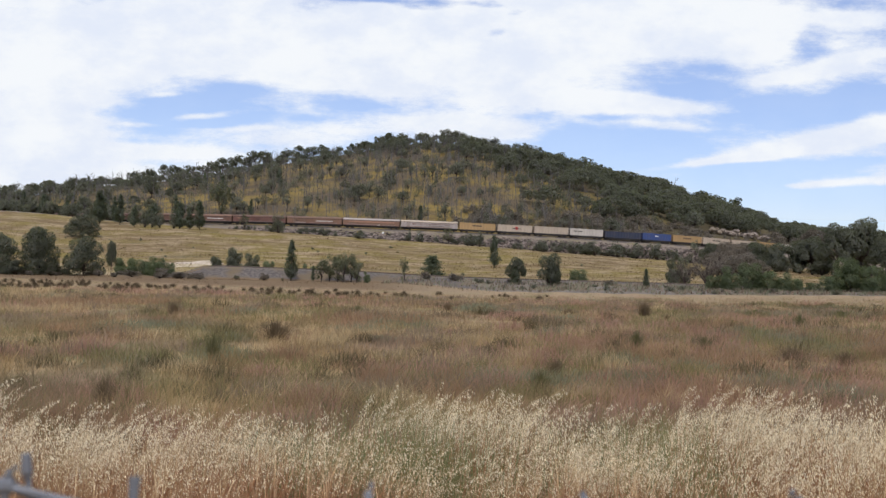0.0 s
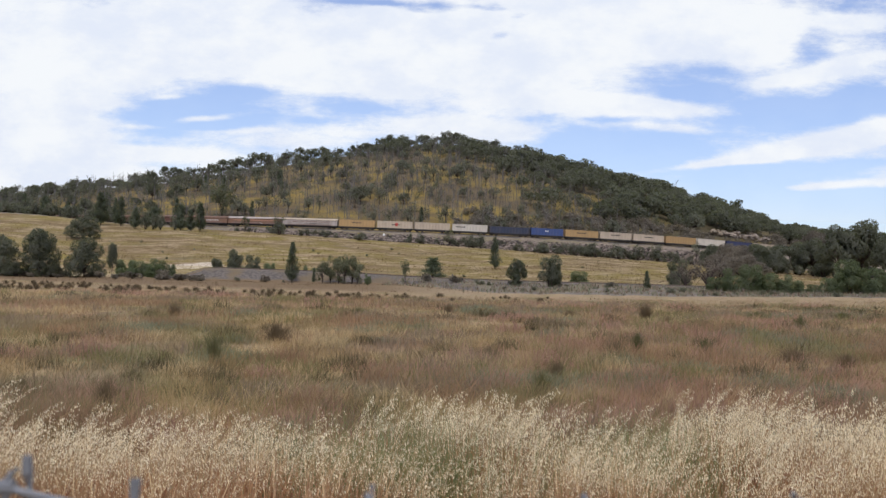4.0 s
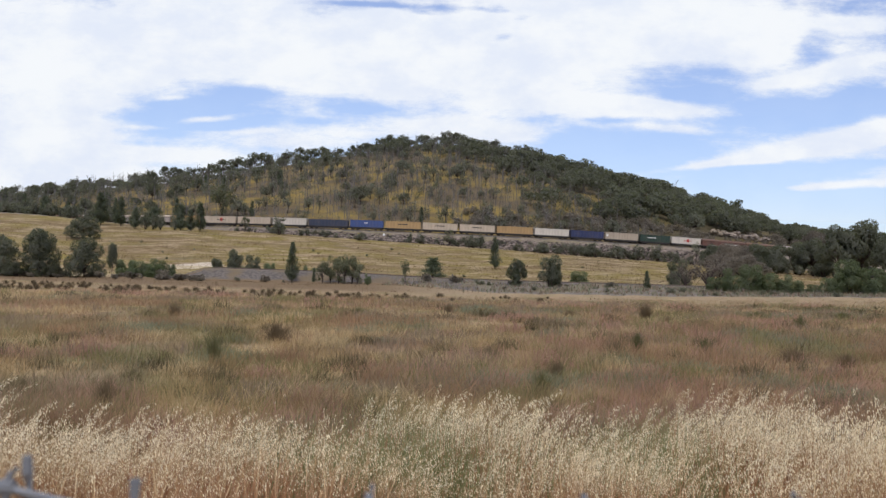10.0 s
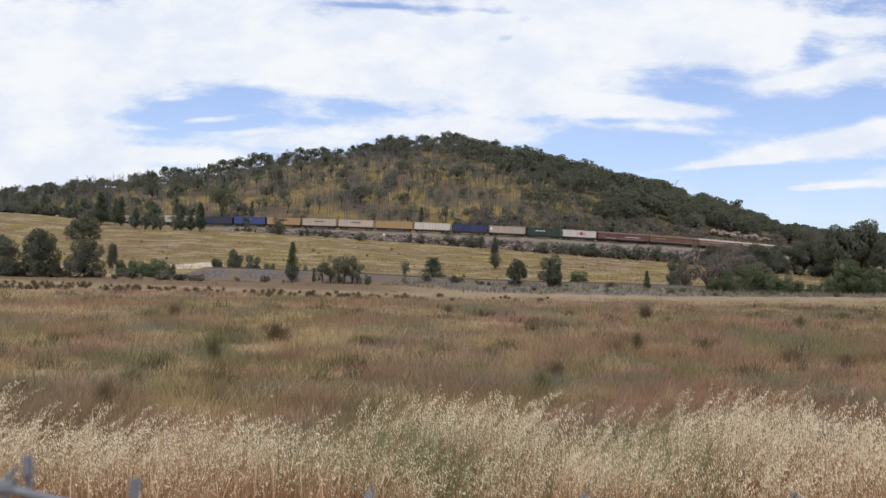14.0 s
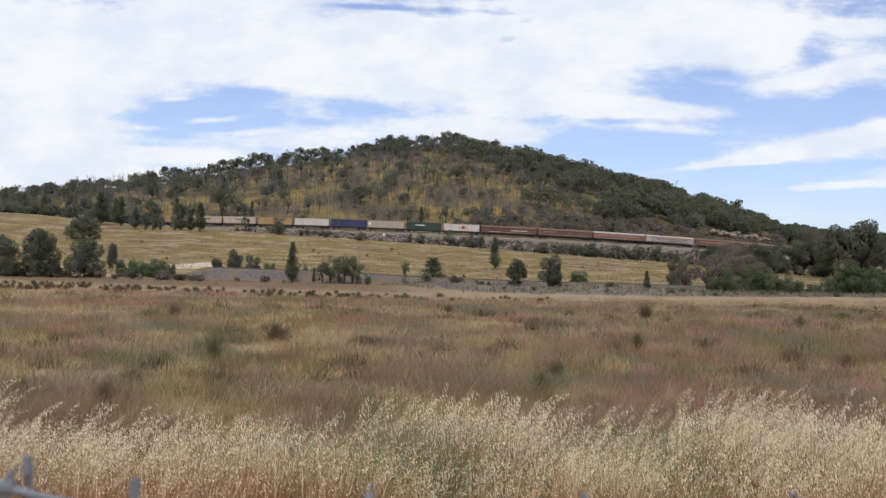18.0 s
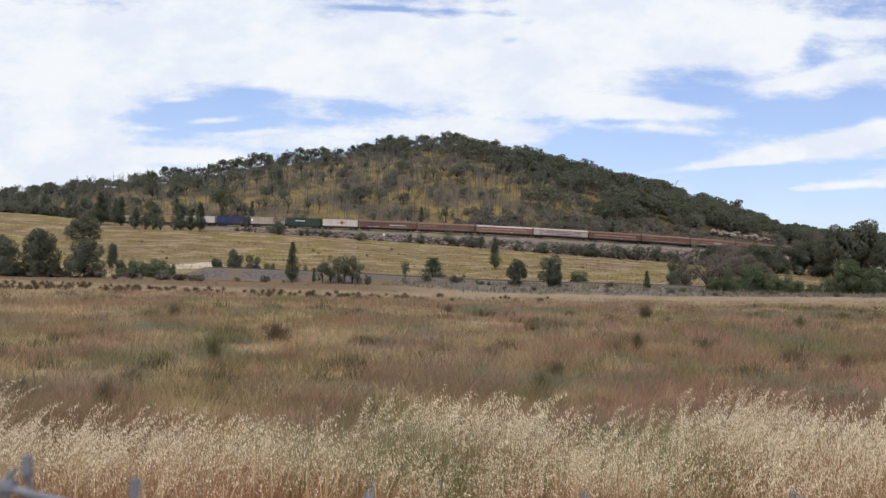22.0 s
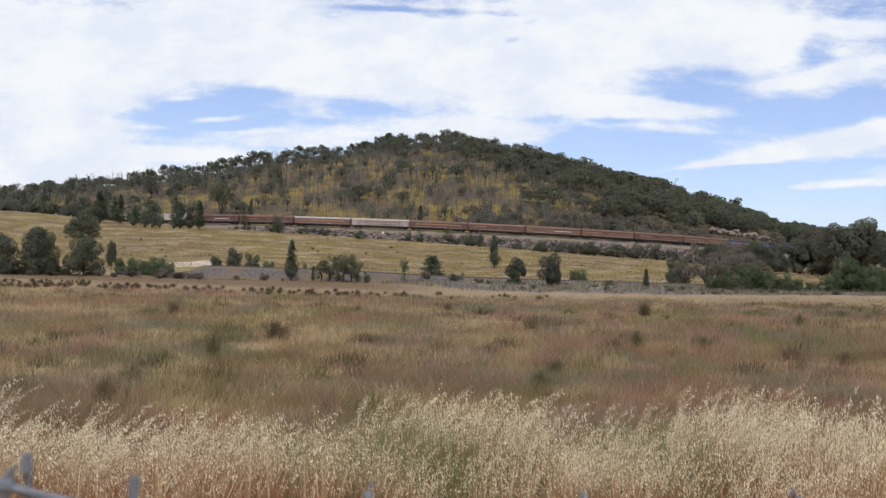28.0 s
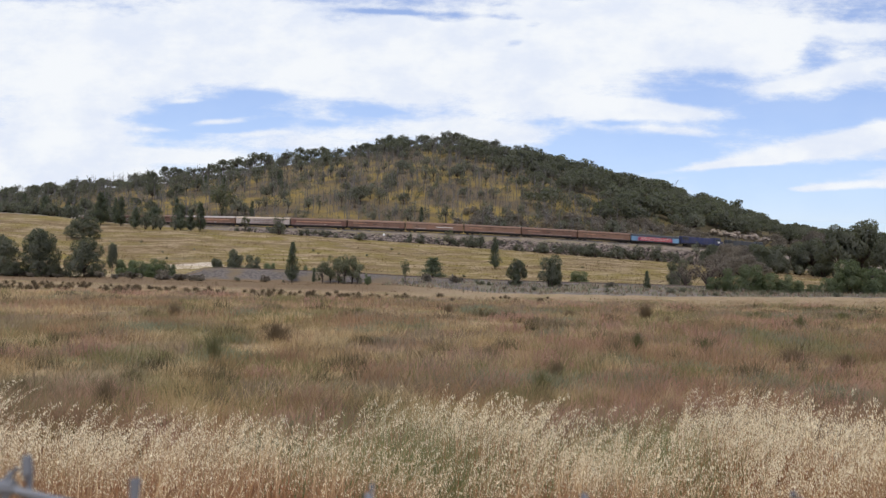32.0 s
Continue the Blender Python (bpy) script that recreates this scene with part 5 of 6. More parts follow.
def oat_meshes(seed, stalks=50, size=0.56, few=22, many=36, low=0.68):
    rs = np.random.RandomState(seed)
    s, heads = Shape(), Shape()
    for i in range(stalks):
        droop = rs.uniform(0.2, 1.9)
        bx, by = rs.uniform(-size / 2, size / 2, 2)
        h = rs.uniform(0.80, 1.10)
        tall = rs.rand() < 0.10
        h = h * (1.08 if tall else 1.0)
        lean = rs.uniform(-0.07, 0.11)
        side = rs.uniform(-0.10, 0.10)
        curve = lambda q: np.array([bx + lean * q ** 2.2 * 1.2 + max(0, q - 0.74) ** 2 * droop, by + side * q ** 2, h * (q - 0.11 * q ** 5)])
        pts = [curve(q) for q in (0.0, 0.4, 0.75, 0.9, 1.0)]
        s.tube([tuple(p) for p in pts], [0.0019, 0.0017, 0.0013, 0.0009, 0.0006], 3, False)
        for j in range(rs.randint(few, many)):
            q = low + (1 - low) * rs.rand() ** 0.8
            p, ahead = curve(q), curve(q + 0.04) - curve(q)
            an, r = rs.uniform(0, 6.28), rs.uniform(0.003, 0.030) * (1.15 - q) * 3
            p = p + np.array([r * math.cos(an) + 0.006, r * math.sin(an), -rs.uniform(0.0, 0.012)])
            d = np.array([rs.uniform(-0.15, 0.55), rs.uniform(-0.3, 0.3), -1.0])
            d /= np.linalg.norm(d) + 1e-6
            u = np.cross(d, rs.normal(size=3))
            u /= np.linalg.norm(u)
            w = np.cross(d, u)
            ln, wd = rs.uniform(0.011, 0.020), rs.uniform(0.0013, 0.0023)
            m = p + d * ln * 0.45
            heads.add([tuple(p), tuple(m + u * wd), tuple(m - u * wd * 0.6 + w * wd), tuple(m - u * wd * 0.6 - w * wd), tuple(p + d * ln)],
                      [(0, 1, 2), (0, 2, 3), (0, 3, 1), (4, 2, 1), (4, 3, 2), (4, 1, 3)])
        for j in range(4):
            an, l = rs.uniform(0, 6.28), rs.uniform(0.15, 0.35)
            z0 = rs.uniform(0.05, 0.6) * h
            c, sn = math.cos(an), math.sin(an)
            q = curve(z0 / h)
            s.add([(q[0] - sn * 0.002, q[1] + c * 0.002, z0), (q[0] + sn * 0.002, q[1] - c * 0.002, z0),
                   (q[0] + c * l * 0.3 + sn * 0.0016, q[1] + sn * l * 0.3 - c * 0.0016, z0 + l * 0.62), (q[0] + c * l * 0.3 - sn * 0.0016, q[1] + sn * l * 0.3 + c * 0.0016, z0 + l * 0.62),
                   (q[0] + c * l * 0.65, q[1] + sn * l * 0.65, z0 + l * 0.6)], [(0, 1, 2), (0, 2, 3), (3, 2, 4)])
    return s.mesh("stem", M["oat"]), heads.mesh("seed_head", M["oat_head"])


OATS = [oat_meshes(100 + i) for i in range(5)]
SPARSE_OATS = [oat_meshes(110 + i, 72, 0.56, 4, 10, 0.80) for i in range(4)]
oat_clumps = []


def sow_oats():
    rs = np.random.RandomState(41)
    y = 4.85
    while y < 7.6:
        x = -y * 0.44 - 0.4
        while x < y * 0.44 + 0.4:
            px, py = x + rs.uniform(-0.12, 0.12), y + rs.uniform(-0.12, 0.12)
            edge = 5.75 + 0.3 * math.sin(px * 1.5 + 0.6) + 0.25 * math.sin(px * 3.7) + (0.5 if px > 1.2 else 0.28 if px < -0.9 else 0.12)
            thin_here = (-0.65 < px < 0.35 or 0.85 < px < 1.35) and 5.1 < py < 6.4
            if (py < edge or rs.rand() < (0.2 if py < edge + 0.9 else 0.05)) and not (thin_here and rs.rand() < 0.3):
                h = rs.uniform(0.78, 0.92) + 0.12 * math.sin(px * 2.9 + 1.2) * math.sin(py * 2.3 + px) + (0.08 if px > 1.2 else 0)
                m = pose(px, py, 0, 0, 0, rs.uniform(-40, 40)) @ Matrix.Diagonal((1, 1, h, 1))
                ob = new("oat_clump")
                stem, head = SPARSE_OATS[rs.randint(4)] if py < (5.3 if px < 0.8 else 4.95) else OATS[rs.randint(5)]
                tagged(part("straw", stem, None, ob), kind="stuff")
                tagged(part("panicle", head, None, ob), kind="stuff")
                tagged(ob, "clump of pale ripe wild oats bending in the wind", "wild oats", "oat clumps").matrix_basis = m
                oat_clumps.append((ob, px, py, rs.uniform(-40, 40), rs.uniform(0, 6.28)))
            x += rs.uniform(0.30, 0.42)
        y += 0.36


sow_oats()


def green_patches():
    rs = np.random.RandomState(43)
    n = 4000
    cx, cy = np.array([-0.5, -0.3, -0.1, 0.15, 1.1, 1.2]), np.array([5.5, 5.7, 5.6, 5.5, 5.6, 5.8])
    pick = rs.randint(0, 6, n)
    x, y = cx[pick] + rs.normal(size=n) * 0.25, cy[pick] + rs.normal(size=n) * 0.22
    blades("green_grass", x, y, land(x, y), rs.uniform(0.40, 0.92, n), rs.uniform(0.002, 0.004, n), rs.uniform(0.05, 0.35, n), rs, M["green_blade"],
           "green grass growing among the oats", "grass")


green_patches()

# ---- the wire fence before the camera ----


def wire_fence():
    f = thing("wire_fence", "rusty-grey barbed wire strained between timber posts", "fence")
    for x in (-2.6, 2.4):
        part("post", Shape().tube([(x, 0.62, -0.3), (x + 0.01, 0.62, 0.8), (x, 0.62, 1.62)], [0.075, 0.07, 0.06], 9), M["post"], f)
    for ph in (0, math.pi):
        pts = []
        for i in range(240):
            x = -2.6 + 5.0 * i / 239
            z = 1.4575 + 0.0092 * (1 - math.tanh((x + 0.240) / 0.030)) - 0.006 * max(0, x)
            pts.append((x, 0.62 + 0.0022 * math.sin(i * 1.3 + ph), z + 0.0022 * math.cos(i * 1.3 + ph)))
        part("wire", Shape().tube(pts, [0.0021] * 240, 5), M["wire"], f)
    rs = random.Random(4)
    for i, x in enumerate([-0.62, -0.49, -0.36, -0.25, -0.177, -0.04, 0.085, 0.205, 0.32, 0.44]):
        z = 1.4575 + 0.0092 * (1 - math.tanh((x + 0.240) / 0.030)) - 0.006 * max(0, x)
        b = Shape()
        for j in range(2):
            an = rs.uniform(-0.3, 0.3)
            tip = (x + 0.014 * math.sin(an) * 2 + 0.002 * (-1) ** j, 0.62 + rs.uniform(-0.01, 0.01), z + (0.012, 0.018, 0.013)[i % 3] + 0.004 * j)
            if i == 4:
                tip = (x + 0.0035 * j + 0.001, 0.62, z + 0.0185)
            if i == 3:
                tip = (x + (0.007, 0.004)[j], 0.62, z + (0.011, 0.009)[j])
            b.tube([(x, 0.62, z - 0.012), (x + 0.002, 0.62, z + 0.004), tip], [0.0028, 0.0027, 0.0018], 5)
        if i == 3:
            b.tube([(x + 0.006, 0.62, z), (x + 0.015, 0.62, z - 0.003), (x + 0.0132, 0.62, z + 0.008), (x + 0.0126, 0.62, z + 0.0185)], [0.002, 0.003, 0.0036, 0.0028], 6)
        b.tube([(x - 0.006, 0.62, z), (x + 0.006, 0.62, z)], [0.0045, 0.0045], 7)
        part("barb", b, M["wire"], f)


wire_fence()

# ---- small things by the lines ----
for x, y, h in ((1.9, 204.0, 2.1), (-41.5, 207.0, 2.6), (46.5, 205.0, 1.8)):
    tagged(new("timber_post", Shape().tube([(0, 0, -0.3), (0.02, 0, h * 0.6), (0, 0, h)], [0.11, 0.1, 0.09], 8).mesh("timber_post", M["post"])),
           "weathered grey timber post in the meadow", "post").matrix_basis = pose(x, y, height(x, y))
M["white"] = mat_paint("white_enamel", (0.75, 0.75, 0.73), amount=0.15)
for q in (-10.5, 2.0):
    x, y, z, h = track(q)
    t = thing("marker_post", "small white trackside marker on a post", "marker post", m=pose(x, y - 6.5, z - 2.4))
    part("pole", Shape().tube([(0, 0, -0.6), (0, 0, 1.0)], [0.05, 0.05], 8), M["post"], t)
    part("plate", Shape().box(-0.3, 0.3, -0.08, -0.05, 0.5, 1.1, 0.01), M["white"], t)

# ---- the goods train ----
SPEED = 10.6
moving = []
PAINTS = {
    "orange": (0.42, 0.26, 0.115), "peach": (0.46, 0.24, 0.15), "faded": (0.30, 0.195, 0.165), "cream": (0.47, 0.37, 0.28), "white": (0.55, 0.48, 0.41), "dark_blue": (0.035, 0.042, 0.075), "blue": (0.045, 0.075, 0.21),
    "navy": (0.026, 0.033, 0.090), "green": (0.020, 0.043, 0.031), "brown": (0.168, 0.084, 0.057), "red_brown": (0.155, 0.068, 0.050), "pale": (0.43, 0.355, 0.32),
    "tan": (0.222, 0.116, 0.074), "purple": (0.28, 0.10, 0.22), "sky": (0.16, 0.28, 0.42), "red": (0.48, 0.06, 0.05), "black": (0.03, 0.03, 0.03), "pink": (0.55, 0.16, 0.27),
    "off_white": (0.70, 0.66, 0.62), "slate": (0.045, 0.048, 0.055),
}
for key, col in PAINTS.items():
    M[key] = mat_paint("weathered_" + key + "_paint", col, amount=0.55 if "brown" in key or key in ("tan", "pale") else 0.3)
M["glass"] = Nodes("cab_window_glass").done((0.02, 0.025, 0.03), 0.08, 0.0, 0.6)


def disc(x, y0, y1, z, r, n=14):
    return Shape().tube([(x, y0, z), (x, y1, z)], [r, r], n)


def bogie(parent, x):
    b = Shape()
    for sgn in (-1, 1):
        b.box(-1.35, 1.35, sgn * 1.0 - 0.08, sgn * 1.0 + 0.08, 0.42, 0.66, 0.03)
        b.box(-0.4, 0.4, sgn * 1.0 - 0.12, sgn * 1.0 + 0.12, 0.30, 0.75, 0.03)
    b.box(-0.25, 0.25, -1.0, 1.0, 0.5, 0.8, 0.03)
    bg = part("bogie", b, M["under"], parent, at=pose(x, 0, 0))
    for wx in (-0.9, 0.9):
        for sgn in (-1, 1):
            part("wheel", disc(wx, sgn * 0.72 - 0.07, sgn * 0.72 + 0.07, 0.46, 0.46), M["wheel"], bg)


def flat_wagon(pitch):
    w = thing("flat_wagon", "dark flat container wagon on two bogies", "railway wagon", "container wagons")
    half = pitch / 2 - 0.45
    part("deck", Shape().box(-half, half, -1.25, 1.25, 0.80, 0.965, 0.03), M["under"], w)
    s = Shape()
    for sgn in (-1, 1):
        s.add([(-half, sgn * 1.10, 0.80), (half, sgn * 1.10, 0.80), (half * 0.8, sgn * 1.10, 0.36), (-half * 0.8, sgn * 1.10, 0.36),
               (-half, sgn * 1.22, 0.80), (half, sgn * 1.22, 0.80), (half * 0.8, sgn * 1.22, 0.36), (-half * 0.8, sgn * 1.22, 0.36)],
              [(0, 1, 2, 3), (7, 6, 5, 4), (0, 4, 5, 1), (1, 5, 6, 2), (2, 6, 7, 3), (3, 7, 4, 0)])
    part("sill", s, M["under"], w)
    part("centre_beam", Shape().box(-half, half, -0.32, 0.32, 0.38, 0.81, 0.03), M["under"], w)
    for sgn in (-1, 1):
        part("headstock", Shape().box(min(sgn * half, sgn * (half + 0.3)), max(sgn * half, sgn * (half + 0.3)), -1.15, 1.15, 0.48, 0.96, 0.02), M["under"], w)
        part("coupler", Shape().box(min(sgn * (half + 0.3), sgn * (half + 0.5)), max(sgn * (half + 0.3), sgn * (half + 0.5)), -0.15, 0.15, 0.6, 0.85, 0.02), M["under"], w)
        bogie(w, sgn * (half - 1.7))
    return w


def lettering(parent, material, x0, x1, z0, z1, seed, y=-1.262, name="lettering", rows=1):
    """Illegible writing as plain bars."""
    rs = random.Random(seed)
    s = Shape()
    for r in range(rows):
        x = x0
        a, b = z0 + (z1 - z0) * r / rows, z0 + (z1 - z0) * (r + 0.75) / rows
        while x < x1:
            w = rs.uniform(0.2, 0.55) * (z1 - z0) / rows * 1.2
            s.box(x, min(x + w, x1), y, y + 0.012, a + rs.uniform(0, 0.1) * (b - a), b - rs.uniform(0, 0.15) * (b - a))
            x += w * 1.3
    return tagged(part(name, s, M[material], parent), kind="stuff")


def container(length, paint, label, tall=2.42):
    c = thing("shipping_container", label, "container", "containers on the train")
    h, y, z0, z1 = length / 2, 1.22, 0.98, 0.98 + tall
    part("roof", Shape().box(-h + 0.06, h - 0.06, -y + 0.05, y - 0.05, z1 - 0.09, z1 - 0.01, 0.02), M[paint], c)
    part("floor", Shape().box(-h + 0.06, h - 0.06, -y + 0.05, y - 0.05, z0 + 0.02, z0 + 0.16), M["under"], c)
    for sgn in (-1, 1):
        v, f, n = [], [], int(length / 0.28)
        for i in range(n + 1):
            x = -h + 0.15 + (length - 0.3) * i / n
            d = 0.04 if i % 4 in (1, 2) else 0.0
            v += [(x, sgn * (y - 0.02 - d), z0 + 0.14), (x, sgn * (y - 0.02 - d), z1 - 0.12)]
        for i in range(n):
            q = (2 * i, 2 * i + 2, 2 * i + 3, 2 * i + 1)
            f.append(q if sgn < 0 else q[::-1])
        part("side_panel", Shape().add(v, f), M[paint], c)
        rail = Shape()
        for za, zb in ((z0, z0 + 0.15), (z1 - 0.13, z1)):
            rail.box(-h + 0.15, h - 0.15, min(sgn * (y - 0.07), sgn * y), max(sgn * (y - 0.07), sgn * y), za, zb)
        part("side_rail", rail, M[paint], c)
        part("end_panel", Shape().box(min(sgn * (h - 0.06), sgn * (h - 0.02)), max(sgn * (h - 0.06), sgn * (h - 0.02)), -y + 0.1, y - 0.1, z0 + 0.1, z1 - 0.1), M[paint], c)
        for s2 in (-1, 1):
            part("corner_post", Shape().box(min(sgn * (h - 0.16), sgn * h), max(sgn * (h - 0.16), sgn * h), min(s2 * (y - 0.16), s2 * y), max(s2 * (y - 0.16), s2 * y), z0, z1, 0.015), M[paint], c)
    for q in (-0.6, -0.25, 0.25, 0.6):
        part("lock_bar", Shape().tube([(-h - 0.01, q, z0 + 0.15), (-h - 0.01, q, z1 - 0.15)], [0.02, 0.02], 6), M["steel"], c)
    return c


def van(pitch, paint, roof, label, seed, tags):
    """A long covered goods van with sliding doors and curved roof."""
    w = thing("goods_van", label, "railway wagon", "covered goods vans")
    half, y, z0, z1 = pitch / 2 - 0.17, 1.3, 0.95, 2.78
    part("floor", Shape().box(-half, half, -y, y, 0.86, 1.0, 0.03), M["under"], w)
    part("underframe", Shape().box(-half + 0.1, half - 0.1, -0.95, 0.95, 0.34, 0.87, 0.05), M["under"], w)
    s = Shape()
    n = 8
    arc = [(-y - 0.02, z1), (-y * 0.92, z1 + 0.38), (-y * 0.6, z1 + 0.60), (0, z1 + 0.68), (y * 0.6, z1 + 0.60), (y * 0.92, z1 + 0.38), (y + 0.02, z1)]
    v = [(x, p[0], p[1]) for x in (-half - 0.05, half + 0.05) for p in arc]
    s.add(v, [(i, i + 7, i + 8, i + 1) for i in range(6)] + [tuple(range(6, -1, -1)), tuple(range(7, 14))])
    part("roof", s, M[roof], w)
    for sgn in (-1, 1):
        part("end_wall", Shape().box(min(sgn * (half - 0.1), sgn * half), max(sgn * (half - 0.1), sgn * half), -y, y, z0, z1 + 0.02, 0.02), M[paint], w)
        for i in range(n):
            a = -half + 0.1 + (2 * half - 0.2) * i / n
            b = a + (2 * half - 0.2) / n - 0.06
            d = Shape()
            o = 0.05 if i % 2 else 0.0
            ya, yb = sorted((sgn * (y - 0.1 - o), sgn * (y - 0.03 - o)))
            d.box(a, b, ya, yb, z0 + 0.02, z1 - 0.05, 0.01)
            for r in range(4):
                x = a + (b - a) * (r + 0.5) / 4
                yc, yd = sorted((sgn * (y - 0.03 - o), sgn * (y + 0.01 - o)))
                d.box(x - 0.05, x + 0.05, yc, yd, z0 + 0.1, z1 - 0.2)
            part("side_door", d, M[paint], w)
        yc, yd = sorted((sgn * (y - 0.04), sgn * (y + 0.03)))
        part("sill", Shape().box(-half, half, yc, yd, 0.74, 1.0, 0.01), M["under"], w)
        # dark strip in underframe paint, standing in for the shadow below the eave
        part("door_track", Shape().box(-half, half, yc, yd, z1 - 0.1, z1 - 0.01, 0.01), M["under"], w)
        part("coupler", Shape().box(min(sgn * half, sgn * (half + 0.5)), max(sgn * half, sgn * (half + 0.5)), -0.15, 0.15, 0.75, 0.98, 0.02), M["under"], w)
        bogie(w, sgn * (half - 2.2))
    for i, (mat, x0, x1, za, zb, rows) in enumerate(tags):
        lettering(w, mat, x0, x1, za * 0.72 + 0.28, zb * 0.72 + 0.28, seed + 7 * i, -y - 0.022 - 0.016 * i, "painted_scrawl", rows)
    return w


def locomotive(paint, label):
    w = thing("locomotive", label, "locomotive", "locomotives")
    part("frame", Shape().box(-9.6, 9.6, -1.42, 1.42, 1.05, 1.3, 0.04), M["under"], w)
    part("hood", Shape().box(-9.2, 5.0, -1.1, 1.1, 1.3, 3.75, 0.15), M[paint], w)
    part("cab", Shape().box(5.0, 8.0, -1.4, 1.4, 1.3, 4.05, 0.15), M[paint], w)
    part("nose", Shape().box(8.0, 9.4, -1.1, 1.1, 1.3, 2.9, 0.2), M[paint], w)
    part("fuel_tank", Shape().box(-2.8, 2.8, -1.3, 1.3, 0.4, 1.05, 0.15), M["under"], w)
    part("radiator_grille", Shape().box(-9.0, -6.2, -1.13, 1.13, 2.6, 3.6, 0.02), M["black"], w)
    part("exhaust", Shape().box(-2, -1, -0.3, 0.3, 3.75, 4.0, 0.03), M["under"], w)
    for sgn in (-1, 1):
        ya, yb = sorted((sgn * 1.39, sgn * 1.415))
        part("side_window", Shape().box(5.5, 7.5, ya, yb, 2.9, 3.6, 0.005), M["glass"], w)
        r = Shape()
        for i in range(12):
            r.tube([(-9 + i * 1.25, sgn * 1.38, 1.3), (-9 + i * 1.25, sgn * 1.38, 2.3)], [0.02, 0.02], 5)
        r.tube([(-9, sgn * 1.38, 2.3), (4.8, sgn * 1.38, 2.3)], [0.02, 0.02], 5)
        part("handrail", r, M["under"], w)
        bogie(w, sgn * 6.2)
    for ya in (-1.2, 0.15):
        part("windscreen", Shape().box(7.99, 8.02, ya, ya + 1.05, 3.05, 3.75, 0.005), M["glass"], w)
    part("number_board", Shape().box(6.6, 7.6, -1.43, -1.405, 2.2, 2.75), M["off_white"], w)
    return w


CONTAINER_TRAIN = [
    (15.4, 28.8, "orange", "weathered orange shipping container with dark lettering bars", "black"), (28.8, 41.9, "cream", "cream container with a red and black emblem", "red"),
    (41.9, 55.0, "cream", "plain dusty cream shipping container", ""), (55.0, 68.1, "white", "off-white shipping container on a flat wagon", "black"),
    (68.1, 82.9, "dark_blue", "dark slate-blue container with a low roof", ""), (82.9, 95.3, "blue", "bright blue shipping container with a white mark", "off_white"),
    (95.3, 108.3, "orange", "orange shipping container with dark lettering bars", "black"), (108.3, 121.2, "cream", "cream shipping container with small dark marks", "black"),
    (121.2, 134.3, "cream", "cream container with a small dark emblem", "black"), (134.3, 147.8, "orange", "dull yellow-orange shipping container", ""),
    (147.8, 161.0, "white", "off-white shipping container on a flat wagon", ""), (161.0, 174.0, "navy", "navy-blue shipping container on a flat wagon", ""),
    (174.0, 187.5, "cream", "cream container with a white disc at its end", "end"), (187.5, 200.4, "green", "dark green container with pale lettering bars", "off_white"),
    (200.4, 213.6, "white", "white container with a red emblem", "red")]
for i, (a, b, paint, label, mark) in enumerate(CONTAINER_TRAIN):
    tall = 2.2 if paint == "dark_blue" else 2.42
    moving.append((flat_wagon(b - a), (a + b) / 2))
    box = container(b - a - 0.75, paint, label, tall)
    if mark == "red":
        part("emblem", Shape().tube([(0.6, -1.222, 2.25), (0.6, -1.236, 2.25)], [0.6, 0.6], 20), M["red"], box)
        lettering(box, "black" if paint == "cream" else "red", -1.1, 2.2, 2.0, 2.4, i, -1.252)
    elif mark == "end":
        part("disc", Shape().tube([(-5.75, -1.222, 2.3), (-5.75, -1.236, 2.3)], [0.45, 0.45], 20), M["off_white"], box)
    elif mark:
        x0 = {"blue": -0.8, "white": -5.0, "green": -3.0}.get(paint, -1.8)
        lettering(box, mark, x0, x0 + (1.3 if paint == "blue" else 3.4), 2.2, 2.75 if paint != "blue" else 2.9, i, -1.236)
    moving.append((box, (a + b) / 2))
VANS = [(15.4 - 20.2 * (i + 1), 20.2, p, r, t) for i, (p, r, t) in enumerate([
    ("pale", "cream", "dark"), ("tan", "pale", "rows"), ("tan", "tan", "marks"), ("red_brown", "brown", ""), ("brown", "tan", "marks"),
    ("brown", "brown", ""), ("red_brown", "brown", ""), ("brown", "brown", "marks"), ("brown", "tan", ""), ("red_brown", "brown", "")])]
VANS += [(213.6 + 20.37 * i, 20.37, p, r, t) for i, (p, r, t) in enumerate([
    ("red_brown", "brown", "marks"), ("brown", "tan", ""), ("tan", "pale", "rows"), ("pale", "cream", "dark"), ("red_brown", "tan", "rows"), ("brown", "tan", ""),
    ("tan", "tan", "marks"), ("tan", "tan", ""), ("brown", "tan", ""), ("tan", "tan", "")])]
